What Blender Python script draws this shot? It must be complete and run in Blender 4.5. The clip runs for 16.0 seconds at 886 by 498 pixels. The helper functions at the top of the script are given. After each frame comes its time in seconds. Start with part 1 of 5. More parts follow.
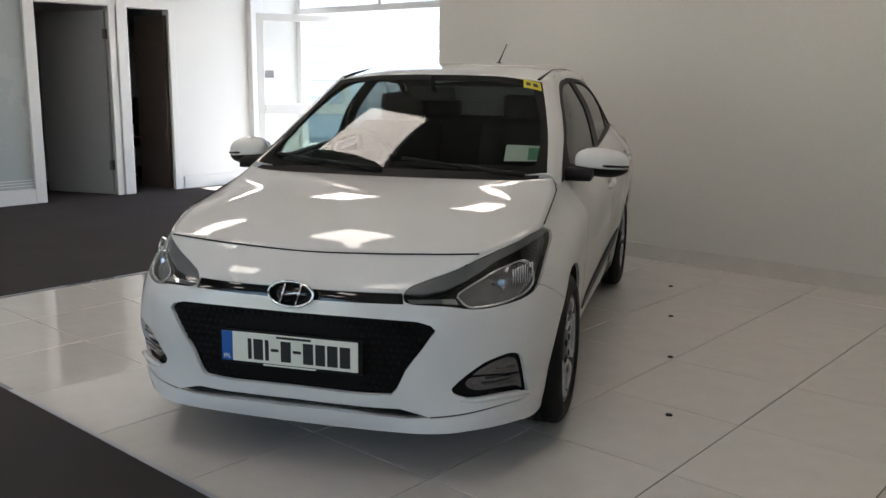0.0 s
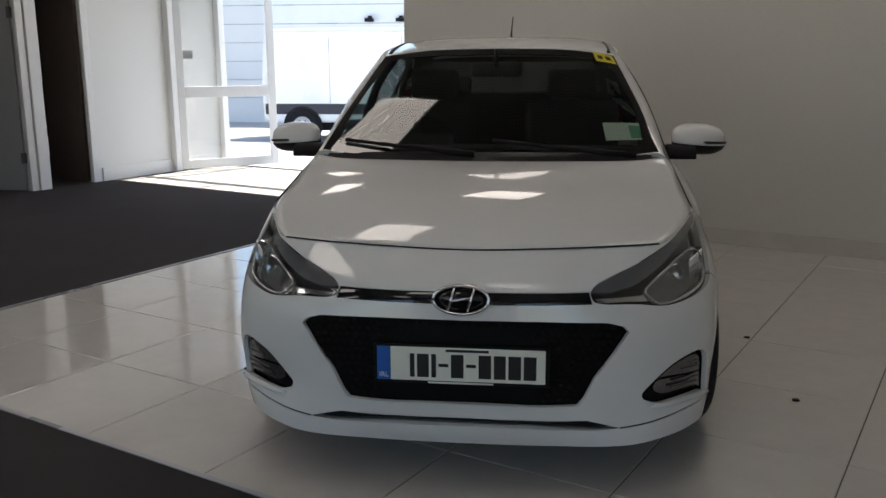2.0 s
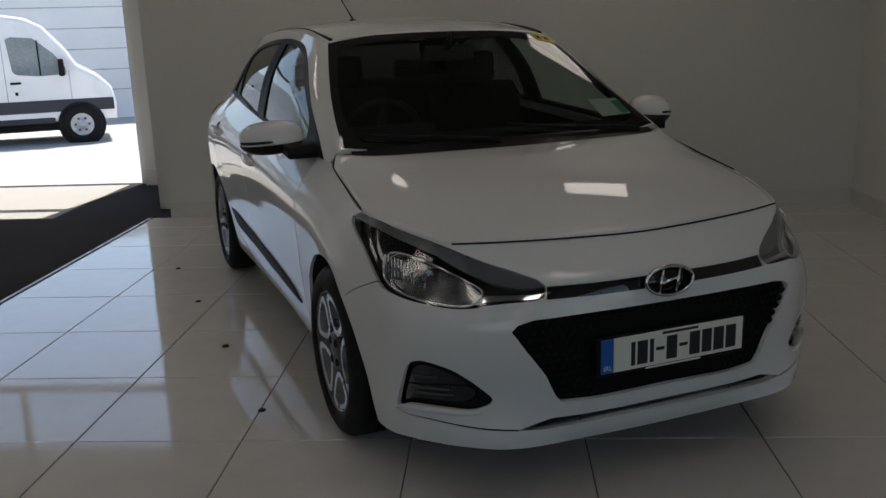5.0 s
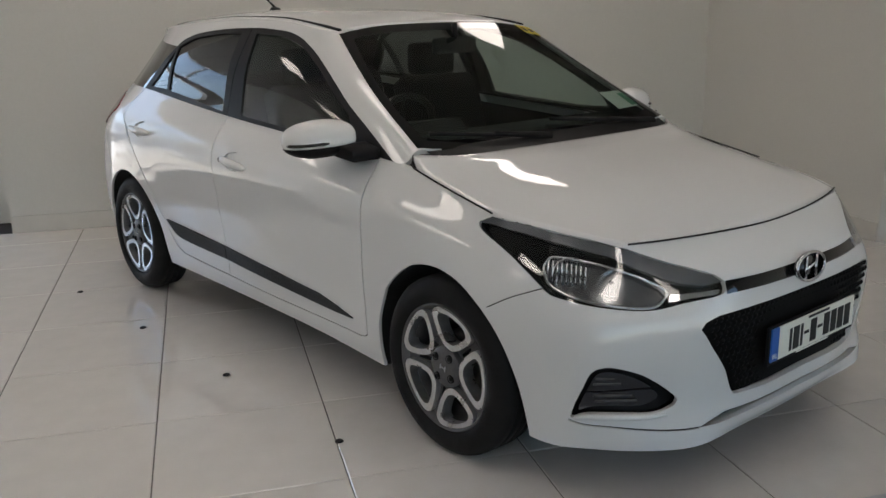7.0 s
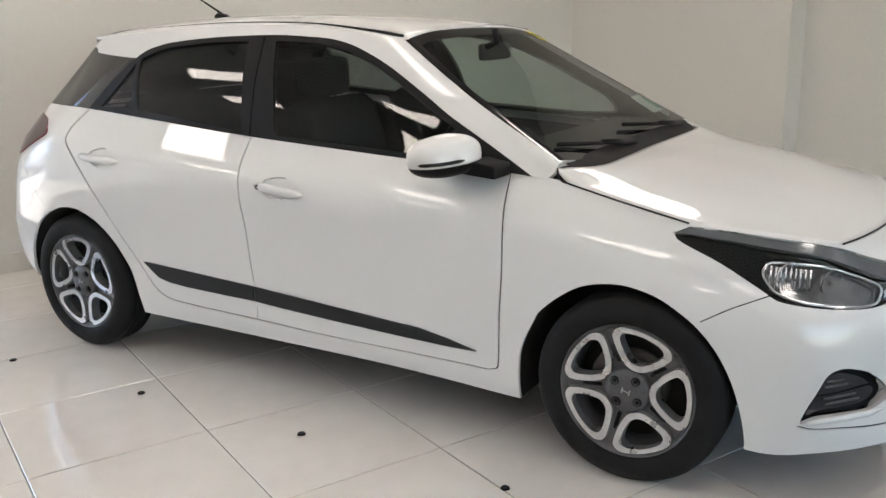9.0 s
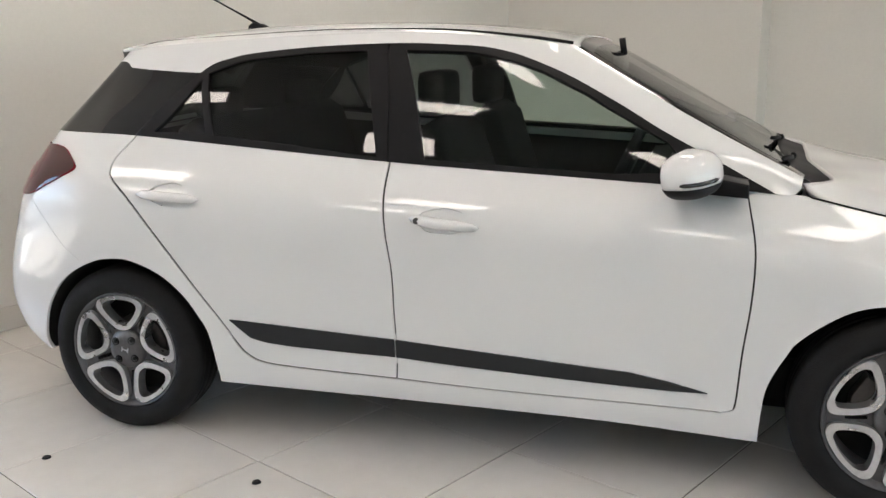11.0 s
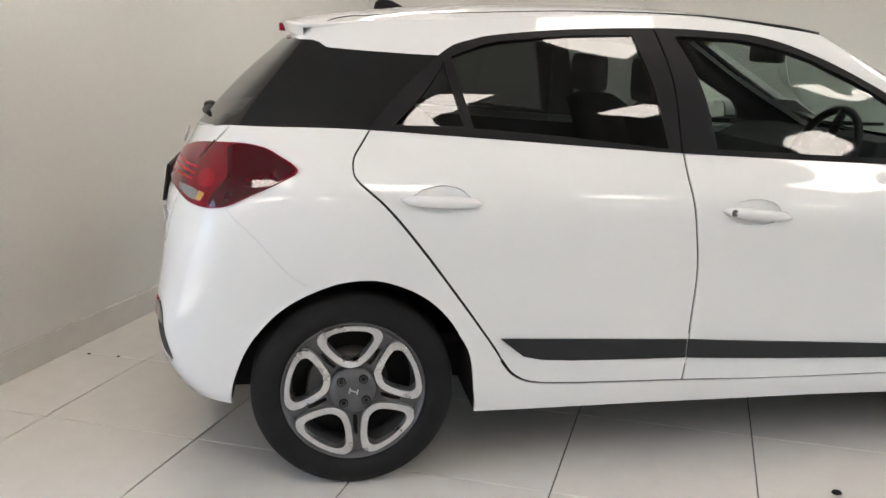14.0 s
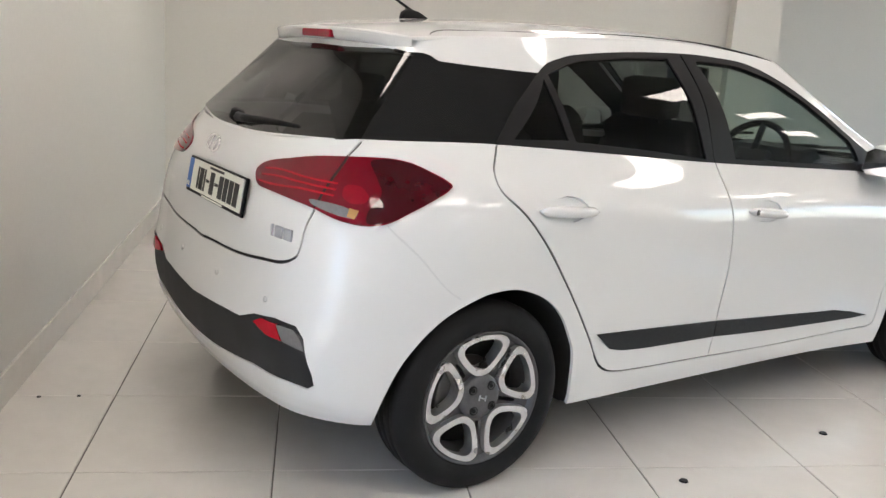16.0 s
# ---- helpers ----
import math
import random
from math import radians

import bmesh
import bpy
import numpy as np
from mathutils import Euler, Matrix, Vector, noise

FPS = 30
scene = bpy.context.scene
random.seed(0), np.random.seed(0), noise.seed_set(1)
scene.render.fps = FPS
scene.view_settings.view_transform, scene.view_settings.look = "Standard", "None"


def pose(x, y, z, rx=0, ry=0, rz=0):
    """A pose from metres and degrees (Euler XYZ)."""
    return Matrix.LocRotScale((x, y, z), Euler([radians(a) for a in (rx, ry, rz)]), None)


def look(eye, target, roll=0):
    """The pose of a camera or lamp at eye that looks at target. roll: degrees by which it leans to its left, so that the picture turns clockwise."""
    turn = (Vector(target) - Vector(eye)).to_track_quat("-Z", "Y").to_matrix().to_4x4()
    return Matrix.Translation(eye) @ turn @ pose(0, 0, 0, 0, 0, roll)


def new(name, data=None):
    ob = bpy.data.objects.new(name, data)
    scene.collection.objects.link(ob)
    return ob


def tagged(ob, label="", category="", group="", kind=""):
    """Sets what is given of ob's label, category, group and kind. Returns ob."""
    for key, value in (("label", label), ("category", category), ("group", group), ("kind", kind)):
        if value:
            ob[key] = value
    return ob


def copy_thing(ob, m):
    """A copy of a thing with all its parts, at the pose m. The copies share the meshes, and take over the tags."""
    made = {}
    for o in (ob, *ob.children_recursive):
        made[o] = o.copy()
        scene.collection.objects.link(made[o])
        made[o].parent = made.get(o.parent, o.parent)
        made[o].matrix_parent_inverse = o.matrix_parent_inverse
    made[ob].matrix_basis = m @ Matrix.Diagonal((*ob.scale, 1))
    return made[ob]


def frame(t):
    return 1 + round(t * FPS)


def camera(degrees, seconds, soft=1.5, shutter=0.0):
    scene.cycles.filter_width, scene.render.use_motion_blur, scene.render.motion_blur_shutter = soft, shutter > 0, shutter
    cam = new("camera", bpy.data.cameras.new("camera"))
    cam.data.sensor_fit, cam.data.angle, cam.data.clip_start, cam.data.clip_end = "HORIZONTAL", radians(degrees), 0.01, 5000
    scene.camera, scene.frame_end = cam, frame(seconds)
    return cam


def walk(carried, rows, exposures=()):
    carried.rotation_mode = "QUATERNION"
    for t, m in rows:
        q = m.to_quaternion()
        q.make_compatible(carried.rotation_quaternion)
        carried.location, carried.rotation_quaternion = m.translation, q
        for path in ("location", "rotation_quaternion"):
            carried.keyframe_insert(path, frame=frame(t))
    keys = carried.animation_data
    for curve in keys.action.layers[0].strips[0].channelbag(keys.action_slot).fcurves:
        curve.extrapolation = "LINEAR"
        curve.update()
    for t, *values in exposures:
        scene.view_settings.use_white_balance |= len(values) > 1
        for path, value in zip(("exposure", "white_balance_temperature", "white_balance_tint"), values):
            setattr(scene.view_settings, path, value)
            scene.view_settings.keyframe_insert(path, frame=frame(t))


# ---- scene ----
cam = camera(52.7, 16.0)
PATH = [
    (0, (4.79, 1.326, 1.404), (2.903, 0.788, 1.022), 0.6),
    (0.5, (4.672, 1.113, 1.393), (2.778, 0.607, 0.997), -0.0),
    (1, (4.652, 0.86, 1.391), (2.749, 0.399, 0.984), 0.7),
    (1.5, (4.703, 0.541, 1.41), (2.77, 0.242, 0.99), -0.1),
    (2, (4.642, 0.258, 1.382), (2.702, 0.025, 0.956), -0.3),
    (2.5, (4.571, -0.034, 1.401), (2.622, -0.121, 0.961), -0.5),
    (3, (4.581, -0.366, 1.403), (2.636, -0.243, 0.955), -0.4),
    (3.5, (4.471, -0.665, 1.394), (2.543, -0.39, 0.938), -1.5),
    (4, (4.327, -0.94, 1.388), (2.426, -0.525, 0.926), -1.7),
    (4.2, (4.316, -1.058, 1.39), (2.424, -0.601, 0.928), -2.0),
    (6.3, (3.73, -2.324, 1.459), (2.15, -1.21, 0.946), -1.2),
    (6.5, (3.619, -2.395, 1.45), (2.062, -1.252, 0.934), -1.5),
    (7, (3.379, -2.629, 1.453), (1.899, -1.386, 0.939), -1.0),
    (7.5, (3.129, -2.925, 1.469), (1.774, -1.544, 0.964), -1.1),
    (8, (2.818, -3.056, 1.444), (1.581, -1.569, 0.936), -2.7),
    (8.5, (2.47, -3.193, 1.428), (1.35, -1.612, 0.93), -1.5),
    (9, (2.114, -3.355, 1.446), (1.11, -1.698, 0.946), -1.1),
    (9.5, (1.771, -3.402, 1.397), (0.864, -1.685, 0.919), -0.4),
    (10, (1.418, -3.411, 1.405), (0.531, -1.685, 0.924), -0.1),
    (10.2, (1.28, -3.445, 1.383), (0.441, -1.691, 0.912), -0.0),
    (12.3, (-0.234, -3.526, 1.387), (-0.436, -1.595, 0.906), -1.7),
    (12.5, (-0.364, -3.459, 1.413), (-0.536, -1.532, 0.905), -1.3),
    (13, (-0.78, -3.465, 1.365), (-0.783, -1.522, 0.888), 0.6),
    (13.5, (-1.158, -3.477, 1.392), (-1.002, -1.542, 0.909), 0.8),
    (14, (-1.48, -3.394, 1.357), (-1.175, -1.471, 0.896), 0.8),
    (14.5, (-1.864, -3.337, 1.372), (-1.392, -1.454, 0.891), 2.4),
    (15, (-2.256, -3.225, 1.373), (-1.447, -1.456, 0.906), 3.2),
    (15.5, (-2.58, -3.069, 1.369), (-1.629, -1.368, 0.918), 3.0),
    (16, (-2.93, -2.928, 1.381), (-1.842, -1.312, 0.931), 3.7),
]
EXPOSURE = [(0, 2.1), (1, 2.02), (1.5, 1.76), (2.5, .84), (3.5, .38), (4.2, .38), (6.3, 1.32), (7, 1.92), (8, 2.58), (9, 2.82), (10.2, 2.83), (12.3, 3.05), (16, 3.07)]
walk(cam, [(t, look(eye, target, roll)) for t, eye, target, roll in PATH], EXPOSURE)

# ---- light ----
world = bpy.data.worlds.new("world")
scene.world = world
world.use_nodes = True
wn = world.node_tree.nodes
sky = wn.new("ShaderNodeTexSky")
sky.sky_type, sky.sun_disc = "NISHITA", False
sky.sun_elevation, sky.sun_rotation = radians(52), radians(301.5)
world.node_tree.links.new(sky.outputs[0], wn["Background"].inputs[0])
wn["Background"].inputs[1].default_value = 0.15
sun = new("sun", bpy.data.lights.new("sun", "SUN"))
sun.data.energy, sun.data.angle, sun.data.color = 5.0, radians(.6), (1, .95, .88)
sun.matrix_world = look((-10, 3, 12), (-3.5, -1.0, 0))
LED = 1.7          # glow of the ceiling panels

# ---- materials ----


def material(name, colour, rough=.5, metal=0.0, coat=0.0, bump=0.0, scale=40.0, vary=.06, stain=1.5, spec=.5, trans=0.0, ior=1.45, emit=0.0, per_piece=0.0):
    """A surface with grain and larger stains, both in object-scale metres."""
    m = bpy.data.materials.new(name)
    m.use_nodes = True
    nodes, links = m.node_tree.nodes, m.node_tree.links
    p = nodes["Principled BSDF"]
    p.inputs["Roughness"].default_value = rough
    p.inputs["Metallic"].default_value = metal
    p.inputs["Coat Weight"].default_value = coat
    p.inputs["Coat Roughness"].default_value = .03
    p.inputs["Specular IOR Level"].default_value = spec
    p.inputs["Transmission Weight"].default_value = trans
    p.inputs["IOR"].default_value = ior
    p.inputs["Base Color"].default_value = (*colour, 1)
    if emit:
        p.inputs["Emission Color"].default_value = (*colour, 1)
        p.inputs["Emission Strength"].default_value = emit
    if vary or bump or per_piece:
        place = nodes.new("ShaderNodeTexCoord")
        fine, wide = nodes.new("ShaderNodeTexNoise"), nodes.new("ShaderNodeTexNoise")
        fine.inputs["Scale"].default_value, wide.inputs["Scale"].default_value = scale, stain
        fine.inputs["Detail"].default_value, wide.inputs["Detail"].default_value = 4, 5
        for n in (fine, wide):
            links.new(place.outputs["Object"], n.inputs["Vector"])
        add = nodes.new("ShaderNodeMath")
        links.new(fine.outputs[0], add.inputs[0]), links.new(wide.outputs[0], add.inputs[1])
        last = add.outputs[0]
        if per_piece:
            info = nodes.new("ShaderNodeObjectInfo")
            more = nodes.new("ShaderNodeMath")
            more.operation = "MULTIPLY_ADD"
            more.inputs[1].default_value = per_piece
            links.new(info.outputs["Random"], more.inputs[0]), links.new(last, more.inputs[2])
            last = more.outputs[0]
        ramp = nodes.new("ShaderNodeMapRange")
        ramp.inputs[1].default_value, ramp.inputs[2].default_value = .6, 1.4 + per_piece
        ramp.inputs[3].default_value, ramp.inputs[4].default_value = 1 - vary, 1 + vary
        links.new(last, ramp.inputs[0])
        mix = nodes.new("ShaderNodeVectorMath")
        mix.operation = "MULTIPLY"
        mix.inputs[0].default_value = colour
        links.new(ramp.outputs[0], mix.inputs[1])
        links.new(mix.outputs[0], p.inputs["Base Color"])
        rr = nodes.new("ShaderNodeMapRange")
        rr.inputs[1].default_value, rr.inputs[2].default_value = .3, .7
        rr.inputs[3].default_value, rr.inputs[4].default_value = rough * .8, rough * 1.25
        links.new(wide.outputs[0], rr.inputs[0]), links.new(rr.outputs[0], p.inputs["Roughness"])
        if bump:
            b = nodes.new("ShaderNodeBump")
            b.inputs["Strength"].default_value, b.inputs["Distance"].default_value = min(1, bump), .004
            links.new(fine.outputs[0], b.inputs["Height"]), links.new(b.outputs[0], p.inputs["Normal"])
    return m


PAINT = material("white_paint", (.70, .70, .695), .4, coat=1.0, vary=.006, scale=900, stain=2, spec=.05)
GRILLE = material("grille_plastic", (.006, .006, .006), .6, vary=.2, scale=80, spec=.15)
FAINT = material("faint_seam", (.60, .60, .60), .6, vary=.05)
BOWL = material("lamp_bowl", (.30, .30, .31), .18, metal=.9, vary=.55, scale=45)
GAP = material("panel_gap", (.012, .012, .012), .8, vary=.2)
TRIM = material("black_trim", (.009, .009, .010), .5, vary=.15, scale=300, spec=.18)
GLOSSBLACK = material("gloss_black", (.006, .006, .0065), .03, vary=.1, coat=.5, spec=.4)
PLASTIC = material("grey_plastic", (.020, .021, .023), .55, spec=.28, bump=.25, scale=700, vary=.15)
RUBBER = material("tyre_rubber", (.009, .009, .0095), .68, bump=.3, scale=260, vary=.25, stain=9, spec=.25)
ALLOY = material("machined_alloy", (.62, .63, .645), .30, metal=.92, vary=.14, scale=60, stain=14)
ALLOYGREY = material("grey_alloy_paint", (.10, .10, .104), .40, metal=.4, vary=.2, scale=80, stain=12)
STEEL = material("brake_steel", (.12, .115, .11), .5, metal=.8, vary=.2, scale=60)
CHROME = material("chrome", (.82, .82, .84), .08, metal=1, vary=.02)
FOGLENS = material("dark_fog_lens", (.13, .13, .14), .16, metal=.75, vary=.5, scale=70, coat=1)
STRIP = material("lamp_strip", (.24, .245, .26), .22, metal=.55, vary=.08, coat=.6, spec=.4)
REDMID = material("mid_red_lens", (.24, .002, .013), .12, coat=.4, spec=.15, vary=.15, scale=40)
SATIN = material("satin_silver", (.42, .43, .46), .3, metal=.3, vary=.04)
LINER = material("arch_liner", (.008, .008, .008), .9, vary=.2)
SEAT = material("seat_cloth", (.009, .009, .010), .9, spec=.15, bump=.3, scale=500, vary=.2)
DASH = material("dashboard_plastic", (.012, .012, .013), .65, spec=.2, bump=.2, scale=600, vary=.15)
RED = material("red_lens", (.14, .001, .009), .10, coat=.5, spec=.15, vary=.15, scale=30, stain=6)
REDDARK = material("dark_red_lens", (.042, .0009, .004), .06, coat=.8, spec=.15, vary=.1)
REDBRIGHT = material("bright_red_lens", (.42, .003, .016), .2, coat=.2, spec=.15, vary=.1)
AMBER = material("amber_lens", (.42, .22, .07), .2, coat=1, vary=.05)
CLEARLENS = material("clear_lens_ribs", (.20, .20, .21), .2, metal=.3, coat=1, vary=.15, scale=150)
PLATEW = material("plate_white", (.78, .78, .70), .35, vary=.03, scale=60)
PLATEB = material("plate_blue", (.02, .11, .42), .35, vary=.04)
INK = material("black_ink", (.015, .015, .015), .5, vary=.05)
PAPER = material("paper", (.72, .73, .68), .6, vary=.03, scale=30)
GREENINK = material("green_ink", (.12, .32, .2), .6, vary=.2)
YELLOW = material("yellow_sticker", (.62, .52, .03), .5, vary=.05)
WALL = material("wall_paint", (.66, .65, .615), .55, bump=.12, scale=60, vary=.03, stain=.8)
WALLWHITE = material("white_wall_paint", (.74, .74, .73), .5, bump=.1, scale=60, vary=.02, stain=.9)
TRIMWHITE = material("white_gloss_woodwork", (.76, .76, .75), .35, bump=.05, scale=40, vary=.03)
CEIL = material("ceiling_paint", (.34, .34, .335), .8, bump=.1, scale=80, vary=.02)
CARPET = material("carpet", (.055, .05, .05), .95, bump=1, scale=420, vary=.28, stain=1.2, spec=.1)
TILE = material("polished_tile", (.66, .635, .595), .07, vary=.06, scale=9, stain=2.2, per_piece=.25, coat=.4)
GROUT = material("grout", (.10, .09, .08), .9, vary=.3, scale=50)
SKIRTING = material("skirting_tile", (.64, .62, .58), .22, vary=.06, scale=9, stain=2.2)
GREYDOOR = material("grey_door_paint", (.25, .255, .26), .45, vary=.05, bump=.05)
MAT = material("entrance_matting", (.40, .385, .36), .9, bump=.8, scale=200, vary=.15, stain=2)
DARKWOOD = material("dark_wood", (.05, .035, .028), .5, vary=.3, scale=15)
UPVC = material("white_frame", (.78, .79, .80), .3, vary=.02)
BRICKW = material("white_block_wall", (.76, .77, .78), .8, bump=.5, scale=30, vary=.06)
ASPHALT = material("forecourt_concrete", (.43, .42, .40), .9, bump=.6, scale=60, vary=.22, stain=.5)
VANGLASS = material("van_glass", (.20, .24, .26), .05, coat=1, vary=.3, stain=2)
VANWHITE = material("van_paint", (.84, .85, .86), .3, coat=.8, vary=.02)
NAVY = material("van_cladding", (.03, .032, .045), .5, vary=.15, scale=80)
PANEL = material("light_panel", (1, .90, .82), .5, vary=0, emit=LED)
HEADLINER = material("headliner_cloth", (.07, .07, .068), .9, vary=.05)
OFFWHITE = material("ceiling_grid", (.7, .7, .69), .5, vary=.02)


def glass(name, tint, rough=0.0, solid=False):
    m = bpy.data.materials.new(name)
    m.use_nodes = True
    nodes, links = m.node_tree.nodes, m.node_tree.links
    nodes.remove(nodes["Principled BSDF"])
    see, gloss, mix, layer = (nodes.new(n) for n in ("ShaderNodeBsdfTransparent", "ShaderNodeBsdfGlossy", "ShaderNodeMixShader", "ShaderNodeLayerWeight"))
    power, scale = nodes.new("ShaderNodeMath"), nodes.new("ShaderNodeMath")
    see.inputs[0].default_value = (*tint, 1)
    gloss.inputs["Roughness"].default_value = rough
    layer.inputs[0].default_value = .5
    power.operation, power.inputs[1].default_value = "POWER", 4.5
    scale.operation, scale.inputs[1].default_value, scale.inputs[2].default_value = "MULTIPLY_ADD", .9, .06
    links.new(layer.outputs["Facing"], power.inputs[0]), links.new(power.outputs[0], scale.inputs[0]), links.new(scale.outputs[0], mix.inputs[0])
    links.new(see.outputs[0], mix.inputs[1]), links.new(gloss.outputs[0], mix.inputs[2])
    links.new(mix.outputs[0], nodes["Material Output"].inputs[0])
    return m


GLASS = glass("window_glass", (.68, .76, .72))
WSGLASS = glass("windscreen_glass", (.56, .64, .60))
PRIVACY = glass("privacy_glass", (.20, .215, .21))
REARGLASS = glass("dark_rear_glass", (.09, .10, .10))
LENS = glass("lamp_lens", (.88, .9, .9))
SHOP = glass("shop_glass", (.95, .955, .95))
FROST = material("frosted_glass", (.40, .44, .44), .25, vary=.03, spec=.5)

# ---- building helpers ----


def thing(name, label, category, group="", kind="", at=(0, 0, 0)):
    e = new(name)
    e.location = at
    return tagged(e, label, category, group, kind)


def obj(name, bm, mat, parent=None, label="", smooth=False):
    me = bpy.data.meshes.new(name)
    bm.to_mesh(me)
    bm.free()
    for m in (mat if isinstance(mat, (list, tuple)) else [mat]):
        me.materials.append(m)
    if smooth:
        me.shade_smooth()
    ob = new(name, me)
    if parent:
        ob.parent = parent
    if label:
        ob["label"] = label
    return ob


part = lambda name, bm, mat, parent, label="", smooth=False: obj(name, bm, mat, parent, label, smooth)


def box(bm, lo, hi, m=None, bevel=0.0):
    lo, hi = Vector(lo), Vector(hi)
    mat = Matrix.Translation((lo + hi) / 2) @ Matrix.Diagonal((*(hi - lo), 1))
    if m is not None:
        mat = m @ mat
    made = bmesh.ops.create_cube(bm, size=1, matrix=mat)["verts"]
    if bevel:
        edges = list({e for v in made for e in v.link_edges})
        bmesh.ops.bevel(bm, geom=edges, offset=bevel, segments=2, affect="EDGES", profile=.6)
    return made


def boxes(*items, m=None, bevel=0.0):
    bm = bmesh.new()
    for lo, hi in items:
        box(bm, lo, hi, m, bevel)
    return bm


def tube(bm, points, radius, sides=8, closed=False, m=None):
    """A round bar along points; radius may be a list."""
    pts = [Vector(p) for p in points]
    n = len(pts)
    rings = []
    for i, p in enumerate(pts):
        d = (pts[(i + 1) % n] - pts[i - 1]) if closed else (pts[min(i + 1, n - 1)] - pts[max(i - 1, 0)])
        q = d.to_track_quat("Z", "Y").to_matrix()
        r = radius[i] if isinstance(radius, (list, tuple)) else radius
        ring = []
        for k in range(sides):
            a = 2 * math.pi * k / sides
            v = p + q @ Vector((r * math.cos(a), r * math.sin(a), 0))
            ring.append(bm.verts.new(m @ v if m is not None else v))
        rings.append(ring)
    for i in range(n if closed else n - 1):
        a, b = rings[i], rings[(i + 1) % n]
        for k in range(sides):
            bm.faces.new((a[k], a[(k + 1) % sides], b[(k + 1) % sides], b[k]))
    if not closed:
        bm.faces.new(rings[0][::-1])
        bm.faces.new(rings[-1])
    return bm


def lathe(bm, profile, steps=48, m=None, close=False):
    """Turns (radius, depth) points about the local y axis."""
    rings = []
    for k in range(steps):
        a = 2 * math.pi * k / steps
        ring = []
        for r, d in profile:
            v = Vector((r * math.cos(a), d, r * math.sin(a)))
            ring.append(bm.verts.new(m @ v if m is not None else v))
        rings.append(ring)
    for k in range(steps):
        a, b = rings[k], rings[(k + 1) % steps]
        for i in range(len(profile) - (0 if close else 1)):
            j = (i + 1) % len(profile)
            bm.faces.new((a[i], a[j], b[j], b[i]))
    return bm


def prism(bm, outline, lo, hi, axis="y", m=None, bevel=0.0):
    """An outline of two coordinates, pulled from lo to hi along the axis."""
    def put(p, d):
        v = {"y": (p[0], d, p[1]), "x": (d, p[0], p[1]), "z": (p[0], p[1], d)}[axis]
        return m @ Vector(v) if m is not None else Vector(v)
    a = [bm.verts.new(put(p, lo)) for p in outline]
    b = [bm.verts.new(put(p, hi)) for p in outline]
    n = len(outline)
    faces = [bm.faces.new(a), bm.faces.new(b[::-1])]
    for i in range(n):
        faces.append(bm.faces.new((a[i], b[i], b[(i + 1) % n], a[(i + 1) % n])))
    bmesh.ops.recalc_face_normals(bm, faces=faces)
    if bevel:
        bmesh.ops.bevel(bm, geom=[e for f in faces[:2] for e in f.edges], offset=bevel, segments=3, affect="EDGES", profile=.6)
    return bm


# ---- the showroom: a and b run along its walls, turned 25 degrees against the parked car ----
ROOM = pose(0, 0, 0, 0, 0, -25)
HEAD = 2.95


def room_box(name, lo, hi, mat, label="", category="", kind="structure", bevel=0.0):
    bm = bmesh.new()
    box(bm, lo, hi, None, bevel)
    ob = obj(name, bm, mat)
    ob.matrix_world = ROOM
    return tagged(ob, label, category, "", kind)


A0, A1, B0, B1 = -2.49, 2.165, -2.45, 3.10      # the tiled stand
FAR = 9.0                                         # plain walls that close the hall
wall_rear = room_box("wall_rear", (A0 - .37, -2.28, 0), (A0, B1 + .3, HEAD), WALL, "plain off-white painted wall behind the car", "wall")
room_box("wall_side", (A0, B1, 0), (-.38, B1 + .3, HEAD), WALL, "plain off-white painted side wall", "wall")
room_box("wall_recess", (-.38, B1 + .16, 0), (1.95, B1 + .46, HEAD), WALL, "shallow recessed off-white wall", "wall")
room_box("wall_pier", (1.95, B1 + .05, 0), (2.35, B1 + 1.3, HEAD), WALL, "off-white wall pier at the end of the recess", "wall")
S0, S1 = 4.36, 8.7      # a second glazed opening, in the wall past the pier
room_box("wall_far_side", (2.35, B1 + 1.3, 0), (S0, B1 + 1.5, HEAD), WALL, "plain off-white wall", "wall")
room_box("wall_far_side_end", (S1, B1 + 1.3, 0), (FAR, B1 + 1.5, HEAD), WALL, "plain off-white wall", "wall")
room_box("wall_far_side_sill", (S0, B1 + 1.3, 0), (S1, B1 + 1.5, .35), WALL, "low off-white wall under the side window", "wall")
room_box("wall_far_side_head", (S0, B1 + 1.3, 2.55), (S1, B1 + 1.5, HEAD), WALL, "off-white wall over the side window", "wall")
# shop front: a long glazed opening behind the camera, facing the car's nose
W0, W1 = -3.4, 2.6
room_box("wall_end", (FAR, -6.6, 0), (FAR + .2, W0, HEAD), WALL, "plain off-white end wall of the hall", "wall")
room_box("wall_end_side", (FAR, W1, 0), (FAR + .2, B1 + 1.5, HEAD), WALL, "plain off-white end wall of the hall", "wall")
room_box("wall_end_sill", (FAR, W0, 0), (FAR + .2, W1, .35), WALL, "low off-white wall under the shop window", "wall")
room_box("wall_end_head", (FAR, W0, 2.55), (FAR + .2, W1, HEAD), WALL, "off-white wall over the shop window", "wall")
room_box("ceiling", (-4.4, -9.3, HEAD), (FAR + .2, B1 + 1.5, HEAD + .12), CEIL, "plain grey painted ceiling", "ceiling")
